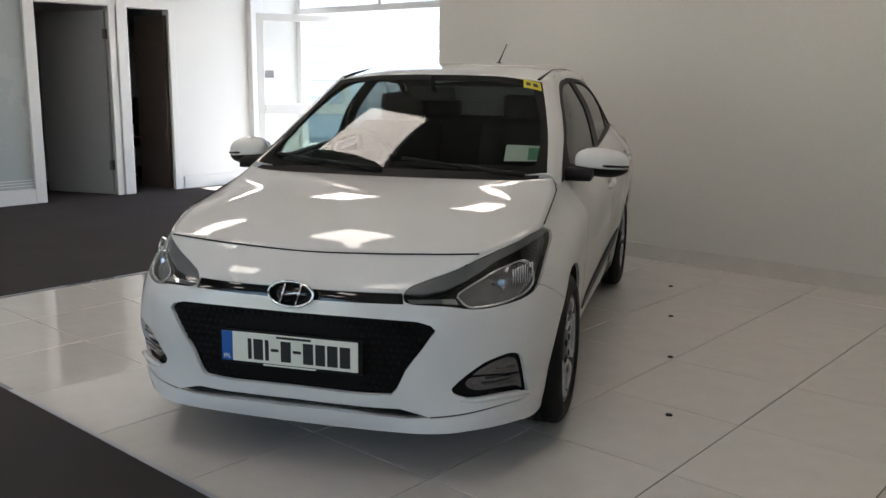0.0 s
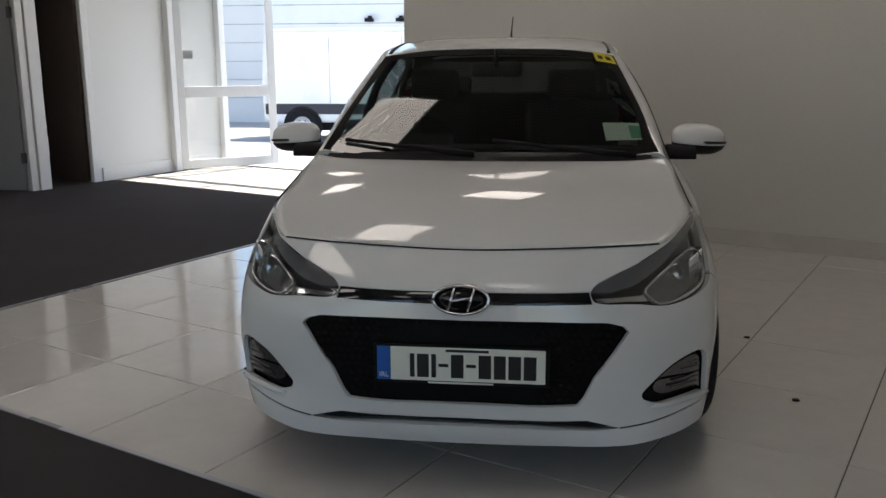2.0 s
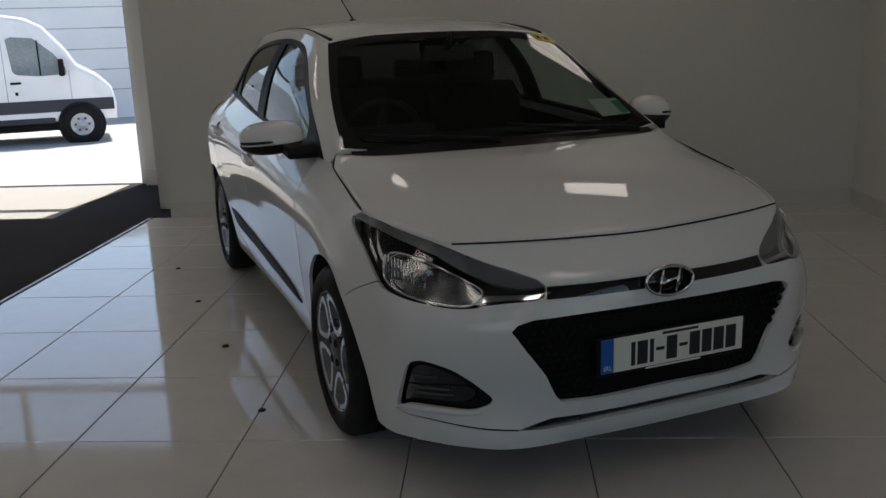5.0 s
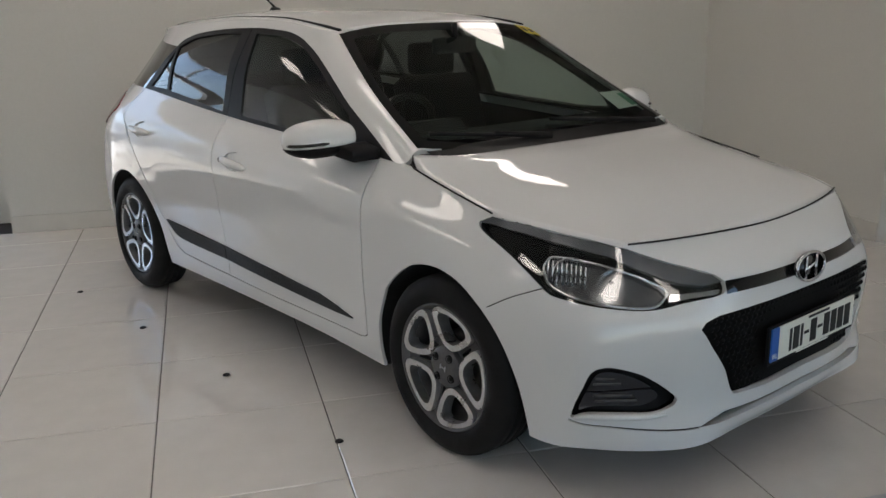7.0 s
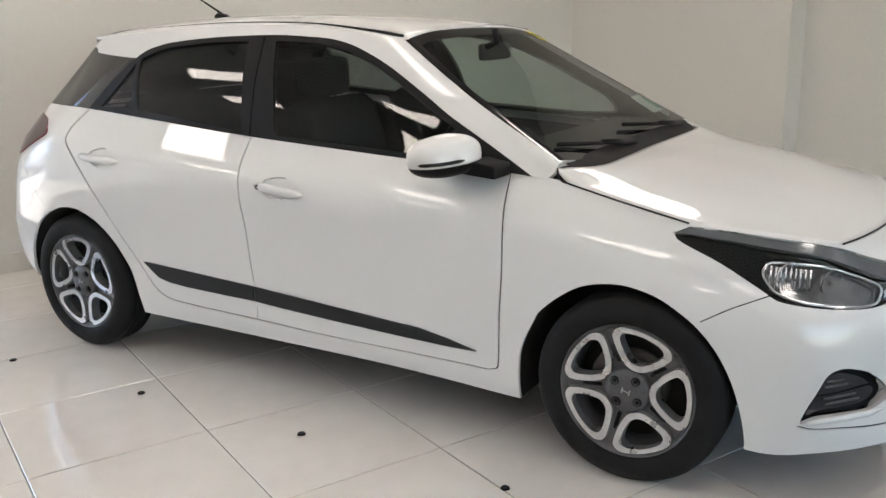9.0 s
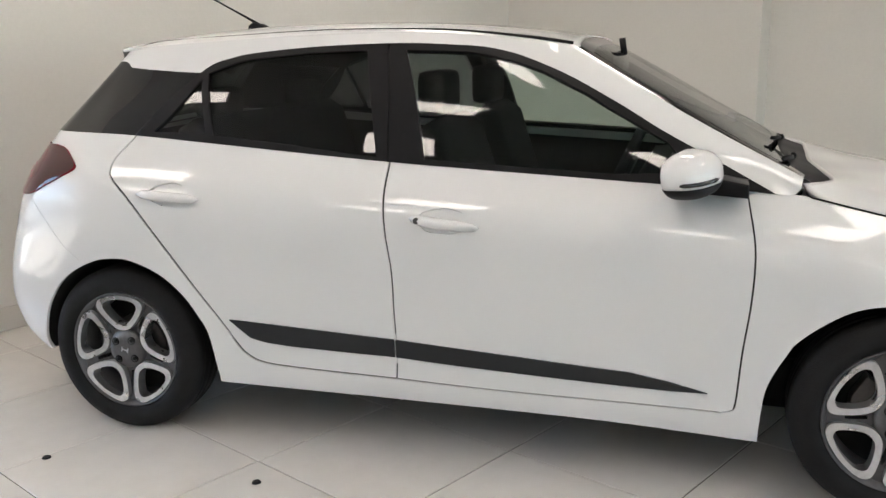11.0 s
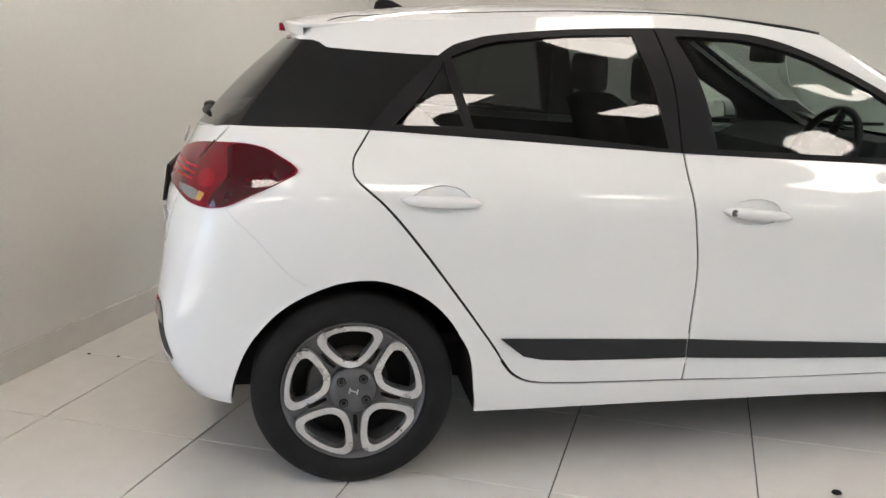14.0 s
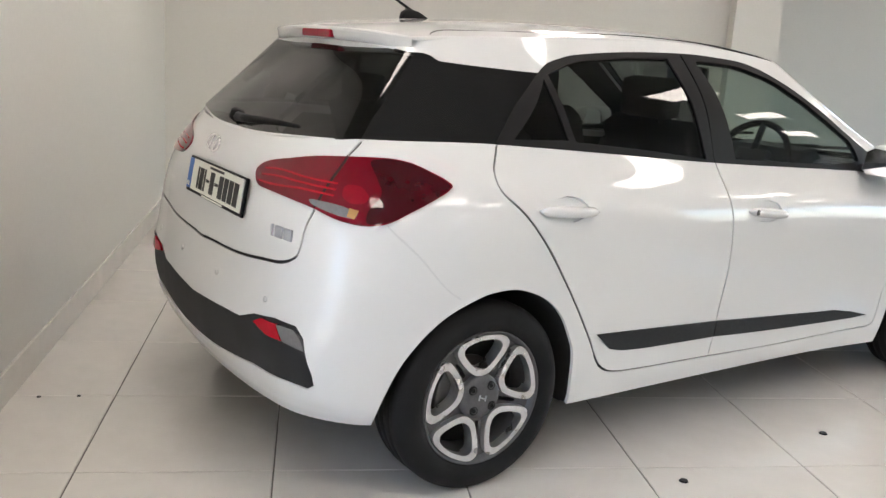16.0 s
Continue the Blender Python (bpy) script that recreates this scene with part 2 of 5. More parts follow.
# entrance lobby; the office wall stands at OB
OB = -6.35
room_box("wall_lobby_end", (A0 - .51, -2.51, 0), (A0 - .37, -2.18, HEAD), WALL, "off-white end of the wall beside the lobby", "wall")
ENT = -4.15
room_box("wall_lobby", (ENT, -2.42, 0), (A0 - .51, -2.3, HEAD), WALLWHITE, "white return wall of the entrance lobby", "wall")
room_box("wall_entrance", (ENT - .25, -3.12, 0), (ENT, -2.3, HEAD), WALLWHITE, "white wall beside the glazed entrance", "wall")
room_box("wall_entrance_corner", (ENT - .25, -6.8, 0), (ENT, OB, HEAD), WALLWHITE, "white wall end beside the glazed entrance", "wall")
# office side wall with two door openings and a glazed screen
room_box("wall_office", (ENT, OB - .15, 0), (-2.30, OB, HEAD), WALLWHITE, "white painted office wall", "wall")
room_box("wall_office_over", (-2.30, OB - .15, 2.12), (-.60, OB, HEAD), WALLWHITE, "white wall over the office doorways", "wall")
room_box("wall_office_pier", (-1.71, OB - .15, 0), (-1.53, OB, 2.12), WALLWHITE, "narrow white pier between two doorways", "wall")
room_box("wall_office_far", (3.2, OB - .15, 0), (FAR, OB, HEAD), WALLWHITE, "white painted office wall", "wall")
room_box("wall_office_back", (ENT, -9.3, 0), (FAR, -9.15, HEAD), WALLWHITE, "plain wall closing the offices", "wall")
room_box("wall_office_divide", (-1.67, -9.15, 0), (-1.57, OB - .15, HEAD), WALLWHITE, "partition between two offices", "wall")
room_box("wall_office_end", (ENT - .25, -9.3, 0), (ENT, -6.8, HEAD), WALLWHITE, "plain office end wall", "wall")
room_box("wall_office_right", (FAR, -9.3, 0), (FAR + .2, -6.6, HEAD), WALLWHITE, "plain office end wall", "wall")

# floor
bm = bmesh.new()
for lo, hi in (((-4.3, -9.3), (FAR + .2, B0)), ((A1, B0), (FAR + .2, B1 + 1.5)), ((-4.15, B0), (A0, -2.28))):
    box(bm, (*lo, -.06), (*hi, 0))
floor = obj("floor", bm, CARPET)
floor.matrix_world = ROOM
tagged(floor, "dark charcoal short-pile carpet", "carpet", "", "structure")
floor_bed = room_box("tiled_floor", (A0, B0, -.06), (A1, B1 + .46, -.004), GROUT, "glossy cream polished tiles with dark joints", "tiled floor")
room_box("edge_trim_front", (A1 - .006, B0, -.01), (A1 + .014, B1 + .5, .004), SATIN, "thin metal edge strip between tiles and carpet", "trim")
room_box("edge_trim_side", (A0, B0 - .014, -.01), (A1 + .014, B0 + .006, .004), SATIN, "thin metal edge strip between tiles and carpet", "trim")
room_box("entrance_mat", (-4.15, -6.2, -.02), (-2.54, -3.30, .006), MAT, "pale sunlit coir mat inside the entrance", "mat")
for lo, hi in (((A0, -2.28, 0), (A0 + .012, B1, .12)), ((A0, B1 - .012, 0), (-.38, B1, .12)), ((-.38, B1 + .148, 0), (1.95, B1 + .16, .12))):
    room_box("baseboard", lo, hi, SKIRTING, "cream tiled skirting along the wall", "skirting", bevel=.003)
for lo, hi in (((ENT, OB, 0), (-2.4, OB + .02, .15)), ((ENT, -3.12, 0), (ENT + .02, -2.42, .15))):
    room_box("baseboard", lo, hi, TRIMWHITE, "white painted wooden skirting board", "skirting", bevel=.004)

# ceiling light panels
bm = bmesh.new()
box(bm, (-.29, -.29, -.008), (.29, .29, .0))
panel = thing("ceiling_light", "square white recessed panel light in the ceiling", "ceiling light", "ceiling panel lights")
part("diffuser", bm, PANEL, panel)
bm = boxes(((-.31, -.31, -.014), (-.29, .31, 0)), ((.29, -.31, -.014), (.31, .31, 0)), ((-.29, -.31, -.014), (.29, -.29, 0)), ((-.29, .29, -.014), (.29, .31, 0)))
part("frame", bm, OFFWHITE, panel)
spots = [(a, b) for a in (-1.6, .4, 2.4, 4.6, 6.8) for b in (-5.0, -2.9, -.8, 1.4)]
panel.matrix_world = ROOM @ pose(spots[0][0], spots[0][1], HEAD)
for a, b in spots[1:]:
    copy_thing(panel, ROOM @ pose(a, b, HEAD))
# ---- car body surfaces: half shape, the car faces +x, its left side is +y ----
SKIRT = [  # stations from the nose centre round the side to the tail centre, rows from the bottom edge to the shoulder
    [(2.00, 0, .170), (2.03, 0, .220), (2.055, 0, .320), (2.062, 0, .460), (2.050, 0, .590), (2.020, 0, .690), (1.900, 0, .777)],
    [(1.998, .25, .172), (2.027, .25, .222), (2.050, .25, .320), (2.055, .25, .460), (2.045, .25, .588), (2.012, .25, .688), (1.885, .25, .778)],
    [(2.005, .49, .186), (2.005, .49, .235), (1.990, .50, .330), (2.005, .50, .460), (2.000, .50, .580), (1.950, .48, .685), (1.850, .47, .783)],
    [(1.930, .63, .188), (1.930, .64, .240), (1.905, .65, .330), (1.915, .655, .460), (1.905, .655, .575), (1.860, .630, .685), (1.795, .620, .790)],
    [(1.800, .745, .185), (1.810, .755, .250), (1.800, .765, .330), (1.815, .770, .440), (1.790, .765, .570), (1.735, .735, .690), (1.620, .700, .815)],
    [(1.660, .800, .175), (1.670, .810, .250), (1.670, .815, .330), (1.670, .825, .450), (1.655, .820, .580), (1.610, .795, .690), (1.500, .745, .827)],
    [(1.450, .820, .200), (1.450, .835, .260), (1.450, .845, .330), (1.450, .860, .450), (1.445, .864, .580), (1.425, .830, .710), (1.380, .768, .842)],
    [(1.220, .830, .200), (1.220, .845, .260), (1.220, .855, .330), (1.220, .865, .450), (1.220, .866, .600), (1.210, .840, .750), (1.190, .758, .884)],
    [(.950, .800, .185), (.950, .815, .245), (.950, .825, .310), (.950, .838, .450), (.950, .852, .620), (.945, .845, .800), (.930, .735, .942)],
    [(.400, .790, .203), (.400, .805, .245), (.400, .815, .300), (.400, .826, .440), (.400, .846, .620), (.400, .850, .830), (.400, .755, .975)],
    [(-.300, .790, .208), (-.300, .805, .250), (-.300, .815, .295), (-.300, .828, .450), (-.300, .850, .650), (-.300, .850, .860), (-.300, .755, 1.015)],
    [(-.900, .795, .212), (-.900, .805, .257), (-.900, .812, .310), (-.900, .830, .460), (-.900, .852, .660), (-.900, .846, .890), (-.900, .735, 1.060)],
    [(-1.340, .820, .230), (-1.340, .835, .280), (-1.340, .850, .340), (-1.340, .866, .470), (-1.340, .876, .650), (-1.340, .838, .900), (-1.340, .700, 1.090)],
    [(-1.620, .800, .260), (-1.620, .820, .300), (-1.620, .835, .360), (-1.620, .850, .480), (-1.620, .850, .650), (-1.605, .800, .900), (-1.580, .645, 1.092)],
    [(-1.760, .760, .270), (-1.790, .775, .310), (-1.830, .780, .370), (-1.856, .785, .480), (-1.830, .790, .640), (-1.755, .752, .880), (-1.700, .600, 1.092)],
    [(-1.860, .620, .265), (-1.890, .630, .310), (-1.920, .630, .370), (-1.938, .640, .480), (-1.915, .640, .640), (-1.855, .635, .880), (-1.765, .500, 1.082)],
    [(-1.900, .450, .262), (-1.930, .450, .310), (-1.950, .450, .370), (-1.960, .450, .480), (-1.935, .450, .640), (-1.905, .450, .880), (-1.810, .380, 1.070)],
    [(-1.920, .220, .260), (-1.950, .220, .310), (-1.970, .220, .370), (-1.980, .220, .480), (-1.955, .220, .640), (-1.922, .220, .880), (-1.835, .200, 1.060)],
    [(-1.925, 0, .260), (-1.955, 0, .310), (-1.975, 0, .370), (-1.985, 0, .480), (-1.960, 0, .640), (-1.926, 0, .880), (-1.842, 0, 1.055)],
]
CABIN = [  # stations from the windscreen centre round to the rear window centre, rows: base, middle, roof edge
    [(.965, 0, .965), (.607, 0, 1.206), (.235, 0, 1.415)],
    [(.972, .37, .970), (.606, .335, 1.202), (.243, .30, 1.408)],
    [(.968, .60, .982), (.600, .545, 1.192), (.252, .46, 1.390)],
    [(.955, .700, .985), (.585, .625, 1.180), (.262, .530, 1.374)],
    [(.930, .735, .942), (.520, .668, 1.165), (.180, .560, 1.388)],
    [(.780, .748, .953), (.300, .675, 1.195), (-.050, .552, 1.416)],
    [(.400, .755, .975), (.100, .680, 1.215), (-.200, .548, 1.425)],
    [(-.300, .755, 1.015), (-.340, .683, 1.230), (-.400, .545, 1.432)],
    [(-.900, .735, 1.060), (-.920, .668, 1.235), (-.950, .545, 1.415)],
    [(-1.290, .705, 1.088), (-1.250, .640, 1.225), (-1.200, .535, 1.402)],
    [(-1.580, .645, 1.092), (-1.500, .570, 1.225), (-1.390, .495, 1.392)],
    [(-1.700, .600, 1.092), (-1.590, .540, 1.220), (-1.450, .465, 1.385)],
    [(-1.765, .500, 1.082), (-1.635, .440, 1.220), (-1.470, .380, 1.385)],
    [(-1.832, .220, 1.061), (-1.680, .200, 1.220), (-1.485, .180, 1.388)],
    [(-1.842, 0, 1.055), (-1.688, 0, 1.220), (-1.490, 0, 1.390)],
]


def spline(points, t):
    """Catmull-Rom through points[0..n-1] (any shape) at float positions t."""
    n = len(points)
    t = np.clip(np.asarray(t, float), 0, n - 1)
    i = np.minimum(t.astype(int), n - 2)
    f = t - i
    ext = np.concatenate([(2 * points[0] - points[1])[None], points, (2 * points[-1] - points[-2])[None]])
    f = f.reshape(f.shape + (1,) * (ext.ndim - 1))
    a, b, c, d = ext[i], ext[i + 1], ext[i + 2], ext[i + 3]
    return b + .5 * f * (c - a + f * (2 * a - 5 * b + 4 * c - d + f * (3 * (b - c) + d - a)))


class Shell:
    """A half surface through stations and rows, mirrored about y = 0; the plane of its domain is (s, r), in about metres."""

    def __init__(self, stations, height):
        half = np.array(stations, float)
        left = half[::-1].copy()
        right = half[1:].copy()
        left[:, :, 1] *= 1
        right[:, :, 1] *= -1
        self.grid = half
        mid = half[:, half.shape[1] // 2]
        self.length = np.concatenate([[0], np.cumsum(np.linalg.norm(np.diff(mid, axis=0), axis=1))])
        self.height, self.rows = height, half.shape[1]
        # phantom stations mirrored across the centre plane keep the surface smooth there
        front, back = half[1:3][::-1].copy(), half[-3:-1][::-1].copy()
        front[:, :, 1] *= -1
        back[:, :, 1] *= -1
        self.full = np.concatenate([front, half, back])

    def at(self, s, r):
        """Points for domain arrays s (0 to length) and r (0 to height)."""
        s, r = np.asarray(s, float), np.asarray(r, float)
        u = np.interp(s, self.length, np.arange(len(self.length))) + 2
        cols = spline(self.full, u)                       # (n, rows, 3)
        v = np.clip(r / self.height * (self.rows - 1), 0, self.rows - 1)
        i = np.minimum(v.astype(int), self.rows - 2)
        f = (v - i)[:, None]
        ext = np.concatenate([2 * cols[:, :1] - cols[:, 1:2], cols, 2 * cols[:, -1:] - cols[:, -2:-1]], axis=1)
        k = np.arange(len(s))
        a, b, c, d = ext[k, i], ext[k, i + 1], ext[k, i + 2], ext[k, i + 3]
        return b + .5 * f * (c - a + f * (2 * a - 5 * b + 4 * c - d + f * (3 * (b - c) + d - a)))

    def table(self):
        if not hasattr(self, "known"):
            s, r = np.meshgrid(np.linspace(0, self.length[-1], 900), np.linspace(0, self.height, 240), indexing="ij")
            self.known = (s.ravel(), r.ravel(), self.at(s.ravel(), r.ravel()))
        return self.known

    def find(self, where, axes):
        """Domain places of the points whose two coordinates named by axes ('xz', 'yz', 'xy') are given; 'xyz' takes the nearest point."""
        s, r, p = self.table()
        k = ["xyz".index(c) for c in axes]
        out = []
        for w in where:
            j = np.argmin(((p[:, k] - np.array(w)) ** 2).sum(1))
            out.append((s[j], r[j]))
        return np.array(out)

    def normal(self, s, r):
        e = .004
        du = self.at(s + e, r) - self.at(s - e, r)
        dv = self.at(s, r + e) - self.at(s, r - e)
        n = np.cross(dv, du)
        n /= np.maximum(np.linalg.norm(n, axis=1), 1e-9)[:, None]
        return n


skirt = Shell(SKIRT, .85)
cabin = Shell(CABIN, .50)

# ---- the car ----
car = thing("car", "white five-door hatchback with black trim, parked on the tiles", "car")


def poly(shell, pts, axes="xyz", close_centre=False):
    return shell.find(pts, axes)


def ribbon(line, width):
    """A thin closed outline along a line of the domain."""
    p = np.array(line, float)
    d = np.gradient(p, axis=0)
    n = np.stack([-d[:, 1], d[:, 0]], 1)
    n /= np.maximum(np.linalg.norm(n, axis=1), 1e-9)[:, None]
    return np.concatenate([p + n * width / 2, (p - n * width / 2)[::-1]])


def smooth_line(pts, k=6):
    p = np.array(pts, float)
    return spline(p, np.linspace(0, len(p) - 1, (len(p) - 1) * k + 1))


def inside(pts, outline):
    x, y = pts[:, 0], pts[:, 1]
    hit = np.zeros(len(pts), bool)
    n = len(outline)
    for i in range(n):
        (x0, y0), (x1, y1) = outline[i - 1], outline[i]
        cond = (y0 > y) != (y1 > y)
        if y0 != y1:
            hit ^= cond & (x < (x1 - x0) * (y - y0) / (y1 - y0) + x0)
    return hit


from mathutils.geometry import delaunay_2d_cdt


def carve(shell, regions, step):
    """Splits a shell's domain along outlines. Returns points, triangles and the region of each triangle (the last outline that holds it)."""
    L, H = shell.length[-1], shell.height
    ns, nr = int(L / step) + 1, int(H / step) + 1
    gs, gr = np.meshgrid(np.linspace(0, L, ns), np.linspace(0, H, nr), indexing="ij")
    grid = np.stack([gs.ravel(), gr.ravel()], 1)
    verts, edges = [tuple(p) for p in grid], []
    for key, outline in regions:
        o = [np.clip(outline[i] + (outline[(i + 1) % len(outline)] - outline[i]) * f, (0, 0), (L, H))
             for i in range(len(outline))
             for f in np.linspace(0, 1, max(1, int(np.linalg.norm(outline[(i + 1) % len(outline)] - outline[i]) / step)), endpoint=False)]
        k = len(verts)
        verts += [tuple(p) for p in o]
        edges += [(k + i, k + (i + 1) % len(o)) for i in range(len(o))]
    vv, _, ff, *_ = delaunay_2d_cdt([Vector(v) for v in verts], edges, [], 0, 1e-5)
    pts = np.array([(v.x, v.y) for v in vv])
    tri = np.array([f for f in ff if len(f) == 3])
    mid = pts[tri].mean(1)
    owner = np.full(len(tri), "rest", dtype=object)
    for key, outline in regions:
        owner[inside(mid, outline)] = key
    return pts, tri, owner


def sheet(shell, carved, keys, name, mat, parent, offset=0.0, wall=0.0, sides=("l", "r"), label="", inner=None):
    """A part made of the triangles of the named regions, set off along the normal, with its edges turned in by wall."""
    pts, tri, owner = carved
    t = tri[np.isin(owner, keys)]
    if not len(t):
        return None
    used, flat = np.unique(t, return_inverse=True)
    t = flat.reshape(-1, 3)
    d = pts[used]
    n = shell.normal(d[:, 0], d[:, 1])
    p = shell.at(d[:, 0], d[:, 1])
    flip = np.sum(n * (p - np.array([0, 0, .6])), 1).mean() < 0
    if flip:
        n = -n
    p = p + n * offset
    # wind the triangles outwards
    fn = np.cross(p[t[:, 1]] - p[t[:, 0]], p[t[:, 2]] - p[t[:, 0]])
    bad = (fn * n[t[:, 0]]).sum(1) < 0
    t[bad] = t[bad][:, ::-1]
    faces, normals = [tuple(f) for f in t], [tuple(x) for x in n]
    allp = [tuple(x) for x in p]
    if wall:
        count = {}
        for f in faces:
            for i in range(3):
                e = (f[i], f[(i + 1) % 3])
                count[tuple(sorted(e))] = count.get(tuple(sorted(e)), []) + [e]
        back, copyv = {}, {}
        for key, es in count.items():
            if len(es) == 1:
                a, b = es[0]
                if abs(p[a][1]) < 1e-4 and abs(p[b][1]) < 1e-4:
                    continue
                side = np.cross(p[b] - p[a], n[a])
                side = side / max(np.linalg.norm(side), 1e-9)
                for v in (a, b):
                    if v not in back:
                        back[v] = len(allp)
                        allp.append(tuple(p[v] - n[v] * wall))
                        normals.append(tuple(side))
                        copyv[v] = len(allp)
                        allp.append(tuple(p[v]))
                        normals.append(tuple(side))
                faces.append((copyv[b], copyv[a], back[a], back[b]))
    made = []
    P, N = np.array(allp), np.array(normals)
    for side in sides:
        q, m, f = P.copy(), N.copy(), list(faces)
        if side == "r":
            q[:, 1] *= -1
            m[:, 1] *= -1
            f = [x[::-1] for x in f]
        if side == "both":
            q2, m2 = P.copy(), N.copy()
            q2[:, 1] *= -1
            m2[:, 1] *= -1
            k = len(P)
            q, m = np.concatenate([q, q2]), np.concatenate([m, m2])
            f = f + [tuple(i + k for i in x[::-1]) for x in faces]
        me = bpy.data.meshes.new(name)
        me.from_pydata(q.tolist(), [], f)
        me.materials.append(mat)
        me.shade_smooth()
        me.normals_split_custom_set_from_vertices(m.tolist())
        ob = new(name, me)
        ob.parent = parent
        if label:
            ob["label"] = label
        made.append(ob)
    return made


BOTH = ("both",)


def rounded(p, times=2):
    """Cuts the corners of a closed outline."""
    for _ in range(times):
        q = np.roll(p, -1, axis=0)
        p = np.stack([p * .8 + q * .2, p * .2 + q * .8], 1).reshape(-1, 2)
    return p


k3 = lambda pts: skirt.find(pts, "xyz")
kx = lambda pts: skirt.find(pts, "xz")
TOP = skirt.height
headlight_edge = k3([(1.349, .791, .808), (1.40, .768, .838), (1.53, .735, .824), (1.643, .696, .806), (1.728, .661, .797), (1.811, .61, .779), (1.897, .507, .73), (1.964, .411, .698), (1.99, .386, .674),
                     (2.008, .40, .64), (1.964, .525, .634), (1.925, .60, .618), (1.891, .647, .616), (1.794, .735, .627), (1.71, .782, .638), (1.668, .795, .648), (1.615, .796, .684), (1.5, .796, .747)])
band_edge = k3([(2.03, 0, .677), (2.029, .158, .677), (1.99, .384, .675), (2.008, .398, .642), (2.042, .16, .64), (2.043, 0, .637)])
grille_edge = k3([(2.05, 0, .592), (2.046, .23, .592), (2.014, .445, .587), (2.005, .49, .574), (2.0, .51, .556), (2.017, .465, .49), (2.027, .41, .41), (2.028, .378, .345), (2.03, .359, .323), (2.057, .15, .324), (2.06, 0, .325)])
fog_edge = k3([(1.752, .788, .278), (1.78, .781, .356), (1.811, .773, .432), (1.829, .759, .453), (1.857, .732, .459), (1.906, .666, .436), (1.945, .60, .39), (1.968, .552, .347), (1.962, .565, .322), (1.933, .614, .304), (1.864, .705, .308), (1.792, .769, .304)])
slot_edge = k3([(2.04, 0, .276), (2.046, .2, .276), (2.022, .385, .272), (2.003, .492, .244), (2.017, .41, .239), (2.036, .2, .243), (2.04, 0, .243)])
blade_line = smooth_line(k3([(2.003, .49, .244), (1.968, .577, .252), (1.868, .708, .265), (1.793, .767, .268), (1.752, .788, .278)]))
seam_wing = smooth_line(kx([(1.475, .575), (1.561, .625), (1.65, .664)]))
arch_front = smooth_line(np.concatenate([kx([(.867, .19)]) * (1, 0), kx([(.868, .22), (.874, .309), (.89, .394), (.935, .492), (1.016, .576), (1.101, .629), (1.191, .652), (1.277, .650), (1.362, .624), (1.447, .569), (1.512, .50), (1.561, .418), (1.592, .323), (1.608, .22)]), kx([(1.612, .19)]) * (1, 0)]), 4)
arch_rear = smooth_line(np.concatenate([kx([(-1.71, .27)]) * (1, 0), kx([(-1.709, .30), (-1.699, .359), (-1.661, .452), (-1.607, .526), (-1.53, .596), (-1.423, .648), (-1.338, .664), (-1.254, .659), (-1.156, .624), (-1.074, .559), (-1.017, .473), (-.98, .374), (-.968, .25)]), kx([(-.966, .2)]) * (1, 0)]), 4)
shut_a = smooth_line(np.concatenate([[[kx([(.80, .93)])[0][0], TOP]], kx([(.812, .90), (.830, .789), (.825, .64), (.811, .481), (.799, .315), (.786, .288), (.751, .279)])]))
shut_low = smooth_line(kx([(.751, .279), (.60, .280), (.135, .281), (-.29, .290), (-.66, .297), (-.783, .306), (-.845, .335), (-.889, .39)]))
shut_r = smooth_line(np.concatenate([kx([(-.889, .39), (-.94, .472), (-1.006, .568), (-1.088, .685), (-1.168, .788), (-1.251, .884), (-1.322, .949), (-1.338, .98), (-1.334, 1.015), (-1.31, 1.05)]), [[kx([(-1.283, 1.085)])[0][0], TOP]]]))
shut_b = smooth_line(np.concatenate([[[kx([(-.314, 1.01)])[0][0], TOP]], kx([(-.31, .934), (-.298, .809), (-.283, .67), (-.28, .522), (-.283, .368), (-.288, .290)])]))
strip_edge = kx([(-.892, .463), (-.29, .433), (.135, .406), (.475, .386), (.60, .366), (.715, .341), (.60, .338), (.13, .352), (-.285, .371), (-.66, .381), (-.76, .386), (-.82, .400)])
strip_gap = kx([(-.2855, .45), (-.2795, .45), (-.2815, .35), (-.2875, .35)])
tail_edge = k3([(-1.486, .777, .973), (-1.512, .752, .998), (-1.575, .701, 1.033), (-1.635, .674, 1.044), (-1.72, .63, 1.045), (-1.803, .51, 1.028), (-1.86, .345, .995), (-1.884, .305, .962), (-1.899, .35, .92), (-1.885, .46, .914), (-1.849, .62, .901), (-1.816, .697, .875), (-1.759, .757, .866), (-1.688, .788, .877), (-1.584, .791, .926)])
gate_up = smooth_line(k3([(-1.70, .612, 1.09), (-1.735, .607, 1.045)]))
gate_low = smooth_line(k3([(-1.846, .636, .896), (-1.869, .634, .843), (-1.883, .632, .772), (-1.893, .615, .747), (-1.907, .572, .728), (-1.923, .485, .716), (-1.942, .31, .701), (-1.953, .09, .692), (-1.955, 0, .691)]))
rear_black = k3([(-1.985, 0, .50), (-1.974, .262, .513), (-1.964, .385, .516), (-1.95, .464, .546), (-1.927, .598, .567), (-1.896, .684, .565), (-1.887, .712, .539), (-1.873, .739, .446), (-1.866, .736, .409), (-1.875, .712, .389), (-1.907, .648, .389), (-1.952, .456, .381), (-1.968, .145, .350), (-1.968, 0, .345)])
reflect_red = k3([(-1.953, .472, .525), (-1.945, .516, .545), (-1.929, .602, .554), (-1.924, .637, .512), (-1.944, .559, .510)])
